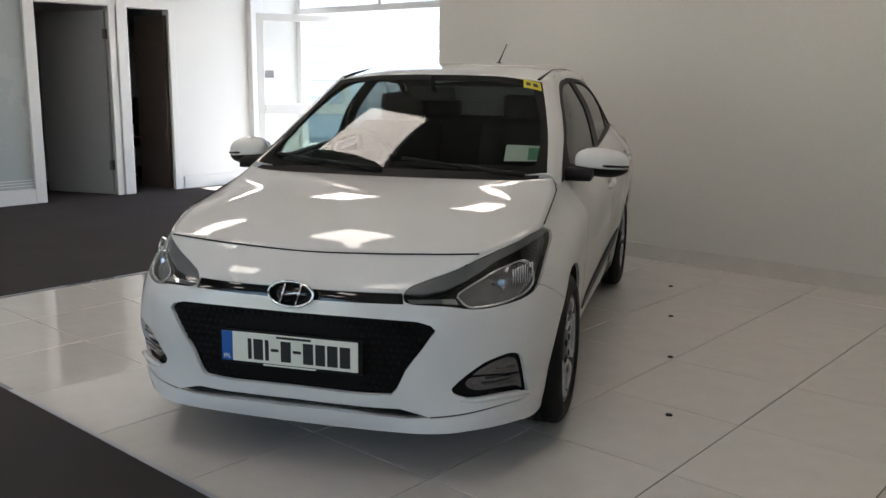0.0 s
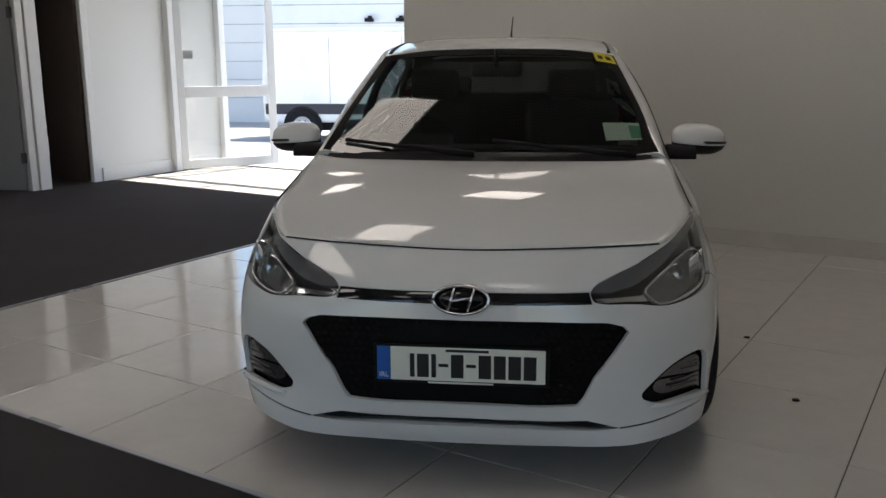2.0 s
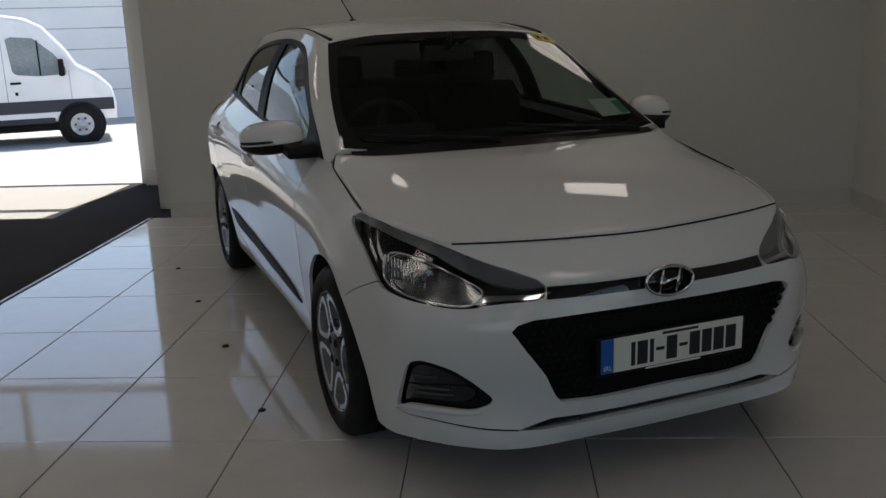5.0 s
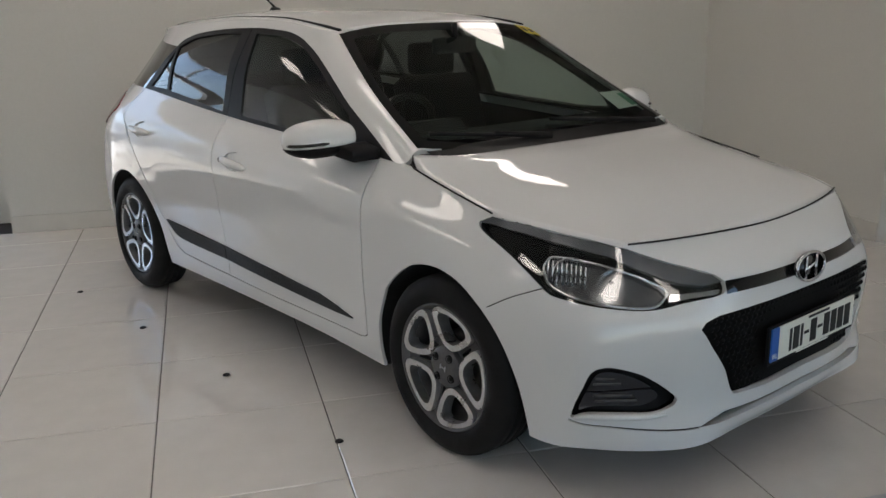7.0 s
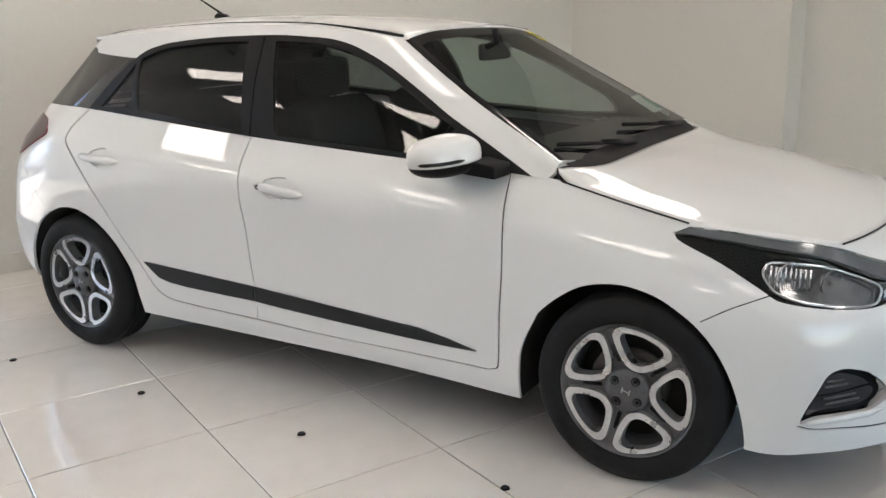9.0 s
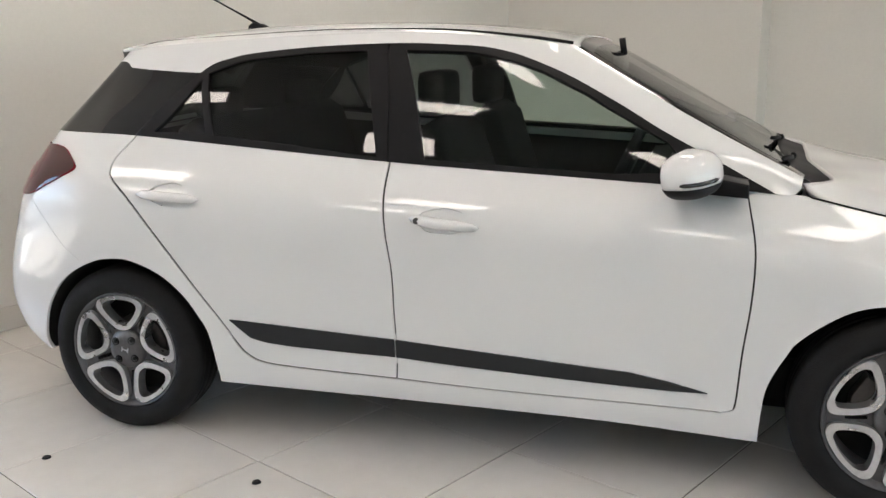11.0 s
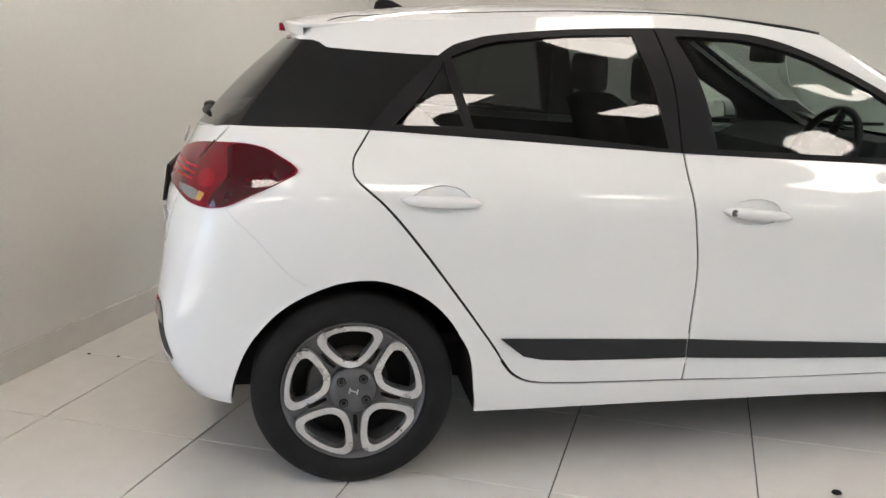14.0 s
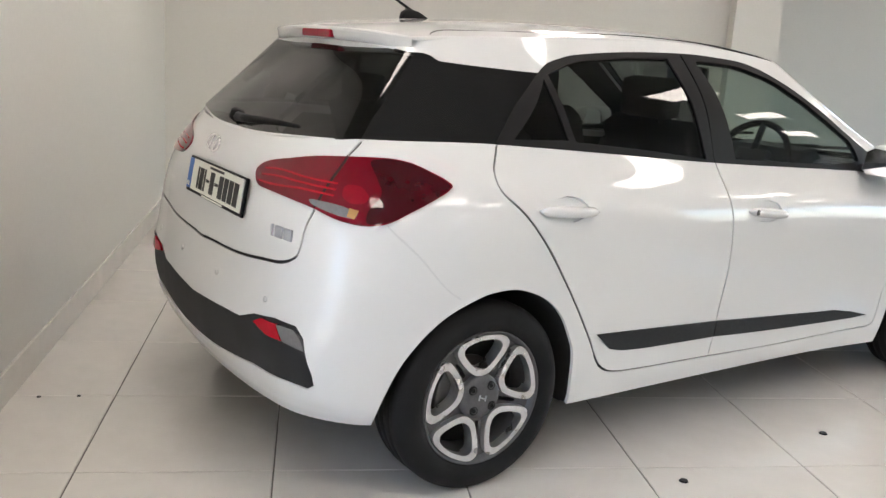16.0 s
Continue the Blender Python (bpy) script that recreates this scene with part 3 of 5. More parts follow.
reflect_grey = k3([(-1.928, .607, .554), (-1.901, .676, .557), (-1.891, .705, .537), (-1.885, .723, .506), (-1.923, .642, .512)])
seam_rear = smooth_line(kx([(-1.70, .873), (-1.621, .789), (-1.526, .690), (-1.475, .655)]))
door_f = np.concatenate([shut_a, smooth_line(kx([(.751, .279), (.60, .280), (.135, .281), (-.288, .290)])), shut_b[::-1]])
door_r = np.concatenate([shut_b, smooth_line(kx([(-.288, .290), (-.66, .297), (-.783, .306), (-.845, .335), (-.889, .39)])), shut_r])
L = skirt.length[-1]
bumper_f = np.concatenate([[[0, 0], [0, TOP]], [[k3([(1.85, .47, .783)])[0][0], TOP]], k3([(1.83, .58, .75), (1.75, .72, .67), (1.668, .795, .655)]), seam_wing[::-1], [[seam_wing[0][0], 0]]])
bumper_r = np.concatenate([[[L, 0], [seam_rear[-1][0], 0]], seam_rear[::-1], k3([(-1.76, .75, .88), (-1.83, .65, .91)]), gate_low])
gate = np.concatenate([gate_low[::-1], k3([(-1.80, .61, .96)]), gate_up[::-1], [[gate_up[0][0], TOP], [L, TOP]]])
hl_strip = k3([(1.36, .788, .818), (1.405, .768, .836), (1.53, .735, .822), (1.643, .696, .804), (1.728, .661, .794), (1.811, .61, .775), (1.897, .507, .727), (1.964, .411, .694), (1.985, .392, .672), (1.972, .455, .672), (1.937, .525, .688), (1.868, .598, .722), (1.778, .662, .760), (1.668, .714, .784), (1.53, .751, .803), (1.41, .777, .816)])
hl_bowl = k3([(1.925, .555, .668), (1.87, .615, .706), (1.79, .672, .738), (1.70, .722, .758), (1.635, .762, .760), (1.625, .782, .725), (1.655, .785, .672), (1.72, .762, .646), (1.80, .722, .634), (1.885, .645, .624), (1.918, .602, .628)])
hl_turn = k3([(2.0, .405, .662), (1.968, .50, .664), (1.935, .56, .66), (1.94, .575, .643), (1.97, .50, .645), (2.0, .42, .647)])
tail_turn = k3([(-1.848, .60, .925), (-1.80, .69, .922), (-1.765, .735, .905), (-1.775, .735, .885), (-1.81, .69, .885), (-1.845, .62, .907)])
tail_bright = k3([(-1.79, .675, .99), (-1.75, .708, .985), (-1.735, .735, .95), (-1.755, .74, .93), (-1.785, .71, .928), (-1.80, .685, .95)])
tail_dark = k3([(-1.486, .777, .973), (-1.512, .752, .998), (-1.575, .701, 1.033), (-1.635, .674, 1.044), (-1.70, .65, 1.04), (-1.70, .70, 1.0), (-1.70, .745, .955), (-1.75, .75, .91), (-1.759, .757, .868), (-1.688, .788, .879), (-1.584, .791, .928)])
tail_amber = k3([(-1.783, .716, .915), (-1.765, .735, .907), (-1.774, .736, .887), (-1.79, .716, .889)])
tail_split = ribbon(smooth_line(k3([(-1.737, .610, 1.043), (-1.80, .622, .97), (-1.846, .636, .904)])), .007)
headlight_edge, tail_edge, tail_turn, tail_bright, fog_edge, hl_bowl = (rounded(o) for o in (headlight_edge, tail_edge, tail_turn, tail_bright, fog_edge, hl_bowl))
tail_dark = (rounded(tail_dark) - tail_dark.mean(0)) * .965 + tail_dark.mean(0)
seams = [("gap", ribbon(x, w)) for x, w in ((blade_line, .010), (seam_wing, .004), (shut_a, .006), (shut_low, .010), (shut_r, .006), (shut_b, .006), (gate_up, .005), (gate_low, .006))] + [("faint", ribbon(seam_rear, .0035))]
cup_f = kx([(-.105 + .085 * math.cos(a), .845 + .040 * math.sin(a)) for a in np.linspace(0, 2 * math.pi, 24, endpoint=False)])
cup_r = kx([(-1.085 + .085 * math.cos(a), .900 + .038 * math.sin(a)) for a in np.linspace(0, 2 * math.pi, 24, endpoint=False)])
fog_mid = fog_edge.mean(0)
fog_small = (fog_edge - fog_mid) * .74 + fog_mid + (.012, .006)
fog_up, fog_lo = fog_small.copy(), fog_small.copy()
fog_up[:, 1] = np.maximum(fog_up[:, 1], fog_mid[1] + .016)
fog_lo[:, 1] = np.minimum(fog_lo[:, 1], fog_mid[1] + .008)
regions = [("bumper_f", bumper_f), ("bumper_r", bumper_r), ("gate", gate), ("door_f", door_f), ("door_r", door_r), *seams, ("cup_f", cup_f), ("cup_r", cup_r),
           ("strip", strip_edge), ("gap2", strip_gap), ("band", band_edge), ("grille", grille_edge), ("fog", fog_edge), ("fog_lens", fog_up), ("fog_lens", fog_lo), ("slot", slot_edge),
           ("headlight", headlight_edge), ("hl_strip", hl_strip), ("hl_bowl", hl_bowl), ("hl_turn", hl_turn),
           ("tail", tail_edge), ("tail_dark", tail_dark), ("tail_bright", tail_bright), ("tail_split", tail_split), ("tail_turn", tail_turn), ("tail_amber", tail_amber),
           ("rear_black", rear_black), ("reflect_red", reflect_red), ("reflect_grey", reflect_grey), ("arch", arch_front), ("arch", arch_rear)]
cut = carve(skirt, regions, .028)
HL = ["headlight", "hl_strip", "hl_bowl", "hl_turn"]
body = sheet(skirt, cut, ["rest"], "body", PAINT, car, wall=.012, sides=BOTH, label="glossy white painted body shell")[0]
sheet(skirt, cut, ["bumper_f"], "front_bumper", PAINT, car, wall=.016, sides=BOTH)
rear_bumper = sheet(skirt, cut, ["bumper_r"], "rear_bumper", PAINT, car, wall=.012, sides=BOTH)[0]
tailgate = sheet(skirt, cut, ["gate"], "tailgate", PAINT, car, wall=.02, sides=BOTH)[0]
doors_f = sheet(skirt, cut, ["door_f", "strip", "gap2"], "front_door", PAINT, car, wall=.022)
doors_r = sheet(skirt, cut, ["door_r"], "rear_door", PAINT, car, wall=.022)
for i, s in enumerate("lr"):
    sheet(skirt, cut, ["cup_f"], "handle_cup", PAINT, doors_f[i], offset=-.009, sides=(s,))
    sheet(skirt, cut, ["cup_r"], "handle_cup", PAINT, doors_r[i], offset=-.009, sides=(s,))
sheet(skirt, cut, ["gap"], "panel_gap", GAP, body, offset=-.006, sides=BOTH)
sheet(skirt, cut, ["faint"], "bumper_seam", FAINT, body, offset=-.001)
strips = sheet(skirt, cut, ["strip"], "side_moulding", PLASTIC, car, offset=.007, wall=.012, label="dark grey plastic door moulding")
sheet(skirt, cut, ["band"], "nose_band", GLOSSBLACK, car, offset=-.006, wall=.0, sides=BOTH)
grille = sheet(skirt, cut, ["grille"], "grille", GRILLE, car, offset=-.022, sides=BOTH, label="black honeycomb grille")[0]
sheet(skirt, cut, ["slot"], "air_slot", LINER, car, offset=-.03, sides=BOTH)
fogs = sheet(skirt, cut, ["fog", "fog_lens"], "fog_lamp", TRIM, car, offset=-.035, label="fog lamp in a black surround")
for i, s in enumerate("lr"):
    sheet(skirt, cut, ["fog_lens"], "fog_lens", FOGLENS, fogs[i], offset=-.018, wall=.012, sides=(s,))
housing = sheet(skirt, cut, HL, "headlight", GLOSSBLACK, car, offset=-.035, label="dark headlight unit with chrome bowls")
for i, s in enumerate("lr"):
    sheet(skirt, cut, HL, "lens", LENS, housing[i], offset=.001, wall=0, sides=(s,))
    sheet(skirt, cut, ["hl_strip"], "light_strip", STRIP, housing[i], offset=-.006, wall=.02, sides=(s,))
    sheet(skirt, cut, ["hl_bowl"], "reflector_bowl", BOWL, housing[i], offset=-.030, wall=.0, sides=(s,))
    sheet(skirt, cut, ["hl_turn"], "indicator", CHROME, housing[i], offset=-.012, wall=.01, sides=(s,))
tails = sheet(skirt, cut, ["tail"], "tail_lamp", RED, car, offset=.006, wall=.03, label="deep red wraparound tail lamp")
for i, s in enumerate("lr"):
    sheet(skirt, cut, ["tail_dark", "tail_split"], "dark_lens", REDDARK, tails[i], offset=.0058, wall=.03, sides=(s,))
    sheet(skirt, cut, ["tail_bright"], "bright_lens", REDMID, tails[i], offset=.0062, wall=.03, sides=(s,))
    sheet(skirt, cut, ["tail_turn"], "indicator", CLEARLENS, tails[i], offset=.0055, wall=.03, sides=(s,))
    sheet(skirt, cut, ["tail_amber"], "amber_lens", AMBER, tails[i], offset=.0055, wall=.03, sides=(s,), label="amber end of the indicator")
sheet(skirt, cut, ["rear_black", "reflect_red", "reflect_grey"], "bumper_insert", PLASTIC, rear_bumper, offset=-.006, sides=BOTH)
for i, s in enumerate("lr"):
    sheet(skirt, cut, ["reflect_red"], "reflector", REDBRIGHT, rear_bumper, offset=.002, wall=.012, sides=(s,))
    sheet(skirt, cut, ["reflect_grey"], "reverse_lamp", CLEARLENS, rear_bumper, offset=.002, wall=.012, sides=(s,))

# cabin: glass, pillars, roof
c3 = lambda pts: cabin.find(pts, "xyz")
cx = lambda pts: cabin.find(pts, "xz")
CT = cabin.height
ws_outer = np.concatenate([[[0, 0], [c3([(.968, .37, .97)])[0][0], 0], [c3([(.968, .60, .98)])[0][0], .0]], c3([(.945, .690, .99), (.758, .658, 1.092), (.518, .603, 1.224), (.264, .532, 1.372)]), [[c3([(.252, .46, 1.39)])[0][0], CT - .008], [0, CT - .008]]])
ws_inner = np.concatenate([[[0, .03]], c3([(.93, .37, .995), (.925, .56, 1.005), (.90, .63, 1.02), (.758, .622, 1.095), (.518, .567, 1.23), (.31, .495, 1.348), (.305, .37, 1.368), (.30, .0, 1.38)])])
dlo = smooth_line(np.concatenate([cx([(.868, .948)]), cx([(.70, 1.04), (.55, 1.12), (.43, 1.19), (.27, 1.275), (.13, 1.333), (.03, 1.364), (-.09, 1.383), (-.384, 1.394), (-.65, 1.386), (-.885, 1.365), (-.955, 1.352), (-1.05, 1.315), (-1.186, 1.201), (-1.285, 1.095)])]), 3)
dlo = np.concatenate([dlo, [[cx([(-1.287, 1.09)])[0][0], 0], [cx([(.873, .946)])[0][0], 0]]])
glass_f = cx([(-.197, 1.027), (-.30, 1.370), (-.085, 1.362), (-.0, 1.346), (.10, 1.322), (.167, 1.298), (.31, 1.232), (.45, 1.15), (.57, 1.085), (.615, 1.0), (.4, .992), (0, 1.015)])
glass_r = cx([(-.97, 1.092), (-1.03, 1.300), (-.93, 1.335), (-.869, 1.347), (-.65, 1.366), (-.44, 1.371), (-.36, 1.03), (-.7, 1.068)])
glass_q = cx([(-1.215, 1.10), (-1.0, 1.096), (-1.052, 1.285)])
split_b = cx([(-.322, 1.0), (-.316, 1.0), (-.362, 1.39), (-.368, 1.39)])
d_panel = np.concatenate([[[cx([(-1.24, 1.09)])[0][0], 0], [c3([(-1.74, .54, 1.088)])[0][0], 0]], c3([(-1.64, .50, 1.20), (-1.49, .43, 1.345), (-1.44, .50, 1.338), (-1.40, .535, 1.322), (-1.00, .625, 1.302), (-1.12, .66, 1.195)])])
rear_win = np.concatenate([[[c3([(-1.69, .60, 1.092)])[0][0], .0]], c3([(-1.645, .575, 1.15), (-1.465, .492, 1.337), (-1.49, .40, 1.338), (-1.525, .2, 1.34), (-1.53, 0, 1.34)]), [[cabin.length[-1], .012], [c3([(-1.80, .37, 1.07)])[0][0], .008]]])
ccut = carve(cabin, [("ws", ws_outer), ("ws_glass", ws_inner), ("dp", d_panel), ("dlo", dlo), ("gf", glass_f), ("gr", glass_r), ("gq", glass_q), ("split", split_b), ("rw", rear_win)], .025)
sheet(cabin, ccut, ["rest"], "pillar", PAINT, car, wall=.02, sides=BOTH, label="white roof pillars and rails")
ws = sheet(cabin, ccut, ["ws_glass"], "windscreen", WSGLASS, car, sides=BOTH)[0]
sheet(cabin, ccut, ["ws"], "black_border", GLOSSBLACK, ws, offset=-.001, wall=.004, sides=BOTH)
sheet(cabin, ccut, ["dlo"], "window_frame", TRIM, car, offset=.002, wall=.02)
sheet(cabin, ccut, ["split"], "pillar_gap", GAP, car, offset=-.004)
sheet(cabin, ccut, ["gf"], "front_window", GLASS, car, offset=-.004)
sheet(cabin, ccut, ["gr"], "rear_side_window", PRIVACY, car, offset=-.004)
sheet(cabin, ccut, ["gq"], "quarter_window", PRIVACY, car, offset=-.004)
sheet(cabin, ccut, ["dp"], "black_corner_panel", GLOSSBLACK, car, wall=.01)
rear_window = sheet(cabin, ccut, ["rw"], "rear_window", REARGLASS, car, sides=BOTH)[0]

# hood and roof
def loft(rows, name, mat, parent, label="", cols=24, wall=0.0):
    """rows: half outlines (points from the centre outwards); smooth both ways, mirrored."""
    g = np.array(rows, float)
    a = spline(g, np.linspace(0, len(g) - 1, cols))
    phantom = a[:, 1:2].copy()
    phantom[:, :, 1] *= -1
    b = np.concatenate([phantom, a], 1).transpose(1, 0, 2)
    c = spline(b, np.linspace(1, len(b) - 1, 20)).transpose(1, 0, 2)
    m = c[:, 1:][:, ::-1].copy()
    m[:, :, 1] *= -1
    full = np.concatenate([m, c], 1)
    bm = bmesh.new()
    vs = [[bm.verts.new(p) for p in r] for r in full]
    for i in range(len(vs) - 1):
        for j in range(len(vs[0]) - 1):
            bm.faces.new((vs[i][j], vs[i][j + 1], vs[i + 1][j + 1], vs[i + 1][j]))
    bmesh.ops.recalc_face_normals(bm, faces=bm.faces[:])
    if sum(f.normal.z for f in bm.faces) < 0:
        bmesh.ops.reverse_faces(bm, faces=bm.faces[:])
    if wall:
        edge = [e for e in bm.edges if e.is_boundary]
        new_geo = bmesh.ops.extrude_edge_only(bm, edges=edge)["geom"]
        for v in new_geo:
            if isinstance(v, bmesh.types.BMVert):
                v.co.z -= wall
    return part(name, bm, mat, parent, label, smooth=True)


hood = loft([
    [(1.896, 0, .780), (1.881, .25, .781), (1.846, .46, .786), (1.805, .606, .791)],
    [(1.74, 0, .838), (1.725, .26, .836), (1.695, .50, .826), (1.655, .684, .812)],
    [(1.50, 0, .898), (1.49, .28, .895), (1.46, .55, .880), (1.40, .759, .841)],
    [(1.22, 0, .940), (1.22, .28, .938), (1.21, .56, .925), (1.19, .750, .886)],
    [(1.11, 0, .951), (1.12, .30, .953), (1.11, .58, .950), (1.03, .744, .928)],
    [(1.03, 0, .957), (1.045, .32, .961), (1.045, .58, .966), (.953, .716, .972)],
], "hood", PAINT, car, "white bonnet with soft creases", wall=.012)
roof = loft([
    [(.250, 0, 1.410), (.255, .28, 1.404), (.262, .44, 1.392), (.266, .532, 1.374)],
    [(.10, 0, 1.436), (.10, .28, 1.430), (.09, .46, 1.415), (.07, .556, 1.398)],
    [(-.20, 0, 1.464), (-.20, .28, 1.460), (-.20, .46, 1.446), (-.20, .549, 1.426)],
    [(-.60, 0, 1.476), (-.60, .28, 1.472), (-.60, .46, 1.456), (-.60, .546, 1.431)],
    [(-1.00, 0, 1.468), (-1.00, .28, 1.463), (-1.00, .45, 1.445), (-1.00, .544, 1.413)],
    [(-1.30, 0, 1.444), (-1.30, .26, 1.440), (-1.30, .42, 1.424), (-1.30, .515, 1.399)],
    [(-1.45, 0, 1.425), (-1.45, .26, 1.421), (-1.44, .40, 1.409), (-1.42, .492, 1.393)],
    [(-1.545, 0, 1.408), (-1.535, .26, 1.404), (-1.51, .40, 1.398), (-1.47, .484, 1.390)],
], "roof", PAINT, car, "white roof ending in a spoiler lip", wall=.01, cols=34)
spoiler = loft([
    [(-1.30, 0, 1.385), (-1.30, .26, 1.38), (-1.30, .42, 1.37), (-1.30, .500, 1.355)],
    [(-1.46, 0, 1.362), (-1.455, .26, 1.36), (-1.45, .40, 1.352), (-1.43, .480, 1.345)],
    [(-1.53, 0, 1.372), (-1.52, .26, 1.368), (-1.50, .40, 1.360), (-1.465, .482, 1.350)],
    [(-1.545, 0, 1.405), (-1.536, .26, 1.401), (-1.512, .40, 1.394), (-1.472, .486, 1.386)],
], "spoiler", PAINT, car, cols=16)

# dark shut line round the hood
bm = bmesh.new()
edge = [(1.807, .608), (1.848, .46), (1.884, .25), (1.899, 0), (1.884, -.25), (1.848, -.46), (1.807, -.608)]
line = spline(np.array([(x, y, .7785 + .012 * abs(y) / .6) for x, y in edge]), np.linspace(0, 6, 40))
tube(bm, [tuple(p) for p in line], .0030, 6)
for s in (1, -1):
    tube(bm, [tuple(p) for p in spline(np.array([(1.40, .765 * s, .843), (1.19, .756 * s, .887), (1.015, .744 * s, .927), (.972, .733 * s, .938), (.955, .715 * s, .97)]), np.linspace(0, 4, 20))], .0030, 6)
part("hood_gap", bm, GAP, hood, "dark shut line", True)

# inside lining, seats, dashboard
sheet(skirt, cut, ["door_f", "door_r", "strip", "gap", "gate", "cup_f", "cup_r", "gap2"], "door_lining", DASH, car, offset=-.07, sides=BOTH)
sheet(cabin, ccut, ["rest"], "pillar_lining", DASH, car, offset=-.028, sides=BOTH)
loft([[(.24, 0, 1.385), (.24, .28, 1.38), (.24, .44, 1.365), (.24, .50, 1.35)], [(-.2, 0, 1.43), (-.2, .28, 1.425), (-.2, .44, 1.41), (-.2, .51, 1.39)], [(-.8, 0, 1.44), (-.8, .28, 1.435), (-.8, .44, 1.415), (-.8, .51, 1.39)], [(-1.42, 0, 1.385), (-1.42, .26, 1.38), (-1.41, .40, 1.375), (-1.40, .44, 1.365)]], "headliner", HEADLINER, car, "pale grey roof lining", cols=12)
bm = boxes(((-1.78, -.70, .40), (.9, .70, .44)), bevel=.01)
box(bm, (-1.75, -.66, .9), (-1.36, .66, .915))
part("cabin_floor", bm, DASH, car)
bm = bmesh.new()
prism(bm, [(.93, .70), (.96, .945), (.80, .985), (.62, .985), (.50, .93), (.46, .80), (.52, .66)], -.69, .69, "y", bevel=.02)
prism(bm, [(.66, .98), (.60, 1.03), (.50, 1.02), (.46, .95), (.56, .93)], -.55, -.18, "y", bevel=.02)
part("dashboard", bm, DASH, car, smooth=False)


def seat_mesh(bm, x, y, w):
    prism(bm, [(x - .1, .62), (x + .38, .68), (x + .42, .60), (x + .38, .50), (x - .1, .48)], y - w, y + w, "y", bevel=.04)
    prism(bm, [(x - .12, .60), (x + .02, .60), (x - .14, 1.10), (x - .20, 1.14), (x - .27, 1.10)], y - w, y + w, "y", bevel=.04)


for y in (.36, -.36):
    bm = bmesh.new()
    seat_mesh(bm, -.02, y, .24)
    seat = part("front_seat", bm, SEAT, car, "black cloth front seat", True)
    bm = bmesh.new()
    box(bm, (-.31, y - .125, 1.14), (-.21, y + .125, 1.30), None, .035)
    tube(bm, [(-.24, y - .05, 1.08), (-.255, y - .05, 1.18)], .007), tube(bm, [(-.24, y + .05, 1.08), (-.255, y + .05, 1.18)], .007)
    part("headrest", bm, SEAT, seat, "", True)
bm = bmesh.new()
seat_mesh(bm, -.92, 0, .62)
rear_seat = part("rear_seat", bm, SEAT, car, "black cloth rear bench", True)
for y in (.36, -.36):
    bm = bmesh.new()
    box(bm, (-1.20, y - .12, 1.13), (-1.11, y + .12, 1.24), None, .03)
    part("headrest", bm, SEAT, rear_seat, "", True)
wheel_at = Matrix.Translation((.40, -.36, .955)) @ Matrix.Rotation(radians(-66), 4, "Y")
bm = bmesh.new()
tube(bm, [(.18 * math.cos(a), .18 * math.sin(a), 0) for a in np.linspace(0, 2 * math.pi, 40, endpoint=False)], .015, 8, True, wheel_at)
box(bm, (-.07, -.08, -.03), (.06, .08, .012), wheel_at, .015)
for a in (0, 180, 270):
    tube(bm, [(.05 * math.cos(radians(a + 90)), .05 * math.sin(radians(a + 90)), 0), (.175 * math.cos(radians(a + 90)), .175 * math.sin(radians(a + 90)), 0)], .016, 6, False, wheel_at)
part("steering_wheel", bm, DASH, car, "black three-spoke steering wheel", True)
bm = bmesh.new()
box(bm, (.33, -.115, 1.275), (.37, .115, 1.345), None, .018)
tube(bm, [(.36, 0, 1.34), (.35, 0, 1.40)], .012)
part("interior_mirror", bm, TRIM, car, "", True)

# underside and wheel housings
bm = boxes(((-.95, -.74, .20), (.85, .74, .30)), ((-1.80, -.52, .22), (1.90, .52, .36)), ((1.60, -.66, .20), (1.88, .66, .30)), ((-1.86, -.62, .28), (-1.72, .62, .40)))
part("underbody", bm, LINER, car)
for outline in (arch_front, arch_rear):
    edge = skirt.at(outline[:, 0], outline[:, 1])
    for s in (1, -1):
        bm = bmesh.new()
        o = [bm.verts.new((x, s * (abs(y) - .005), z + .001)) for x, y, z in edge]
        i = [bm.verts.new((x, s * .50, z)) for x, y, z in edge]
        for k in range(len(edge) - 1):
            bm.faces.new((o[k], o[k + 1], i[k + 1], i[k]))
        bm.faces.new(i)
        part("wheel_housing", bm, LINER, car, "", True)

# wheels
TYRE_R, RIM_R = .309, .217
PETAL = [(.073, 0), (.080, .028), (.112, .064), (.157, .096), (.182, .092), (.196, .072), (.204, .036), (.207, .0)]


def petal(scale, centre=(.152, 0)):
    half = spline(np.array(PETAL), np.linspace(0, len(PETAL) - 1, 22))
    full = np.concatenate([half, (half * (1, -1))[::-1][1:-1]])
    return (full - centre) * scale + centre


def turned(p, a):
    c, s = math.cos(a), math.sin(a)
    return np.stack([p[:, 0] * c - p[:, 1] * s, p[:, 0] * s + p[:, 1] * c], 1)


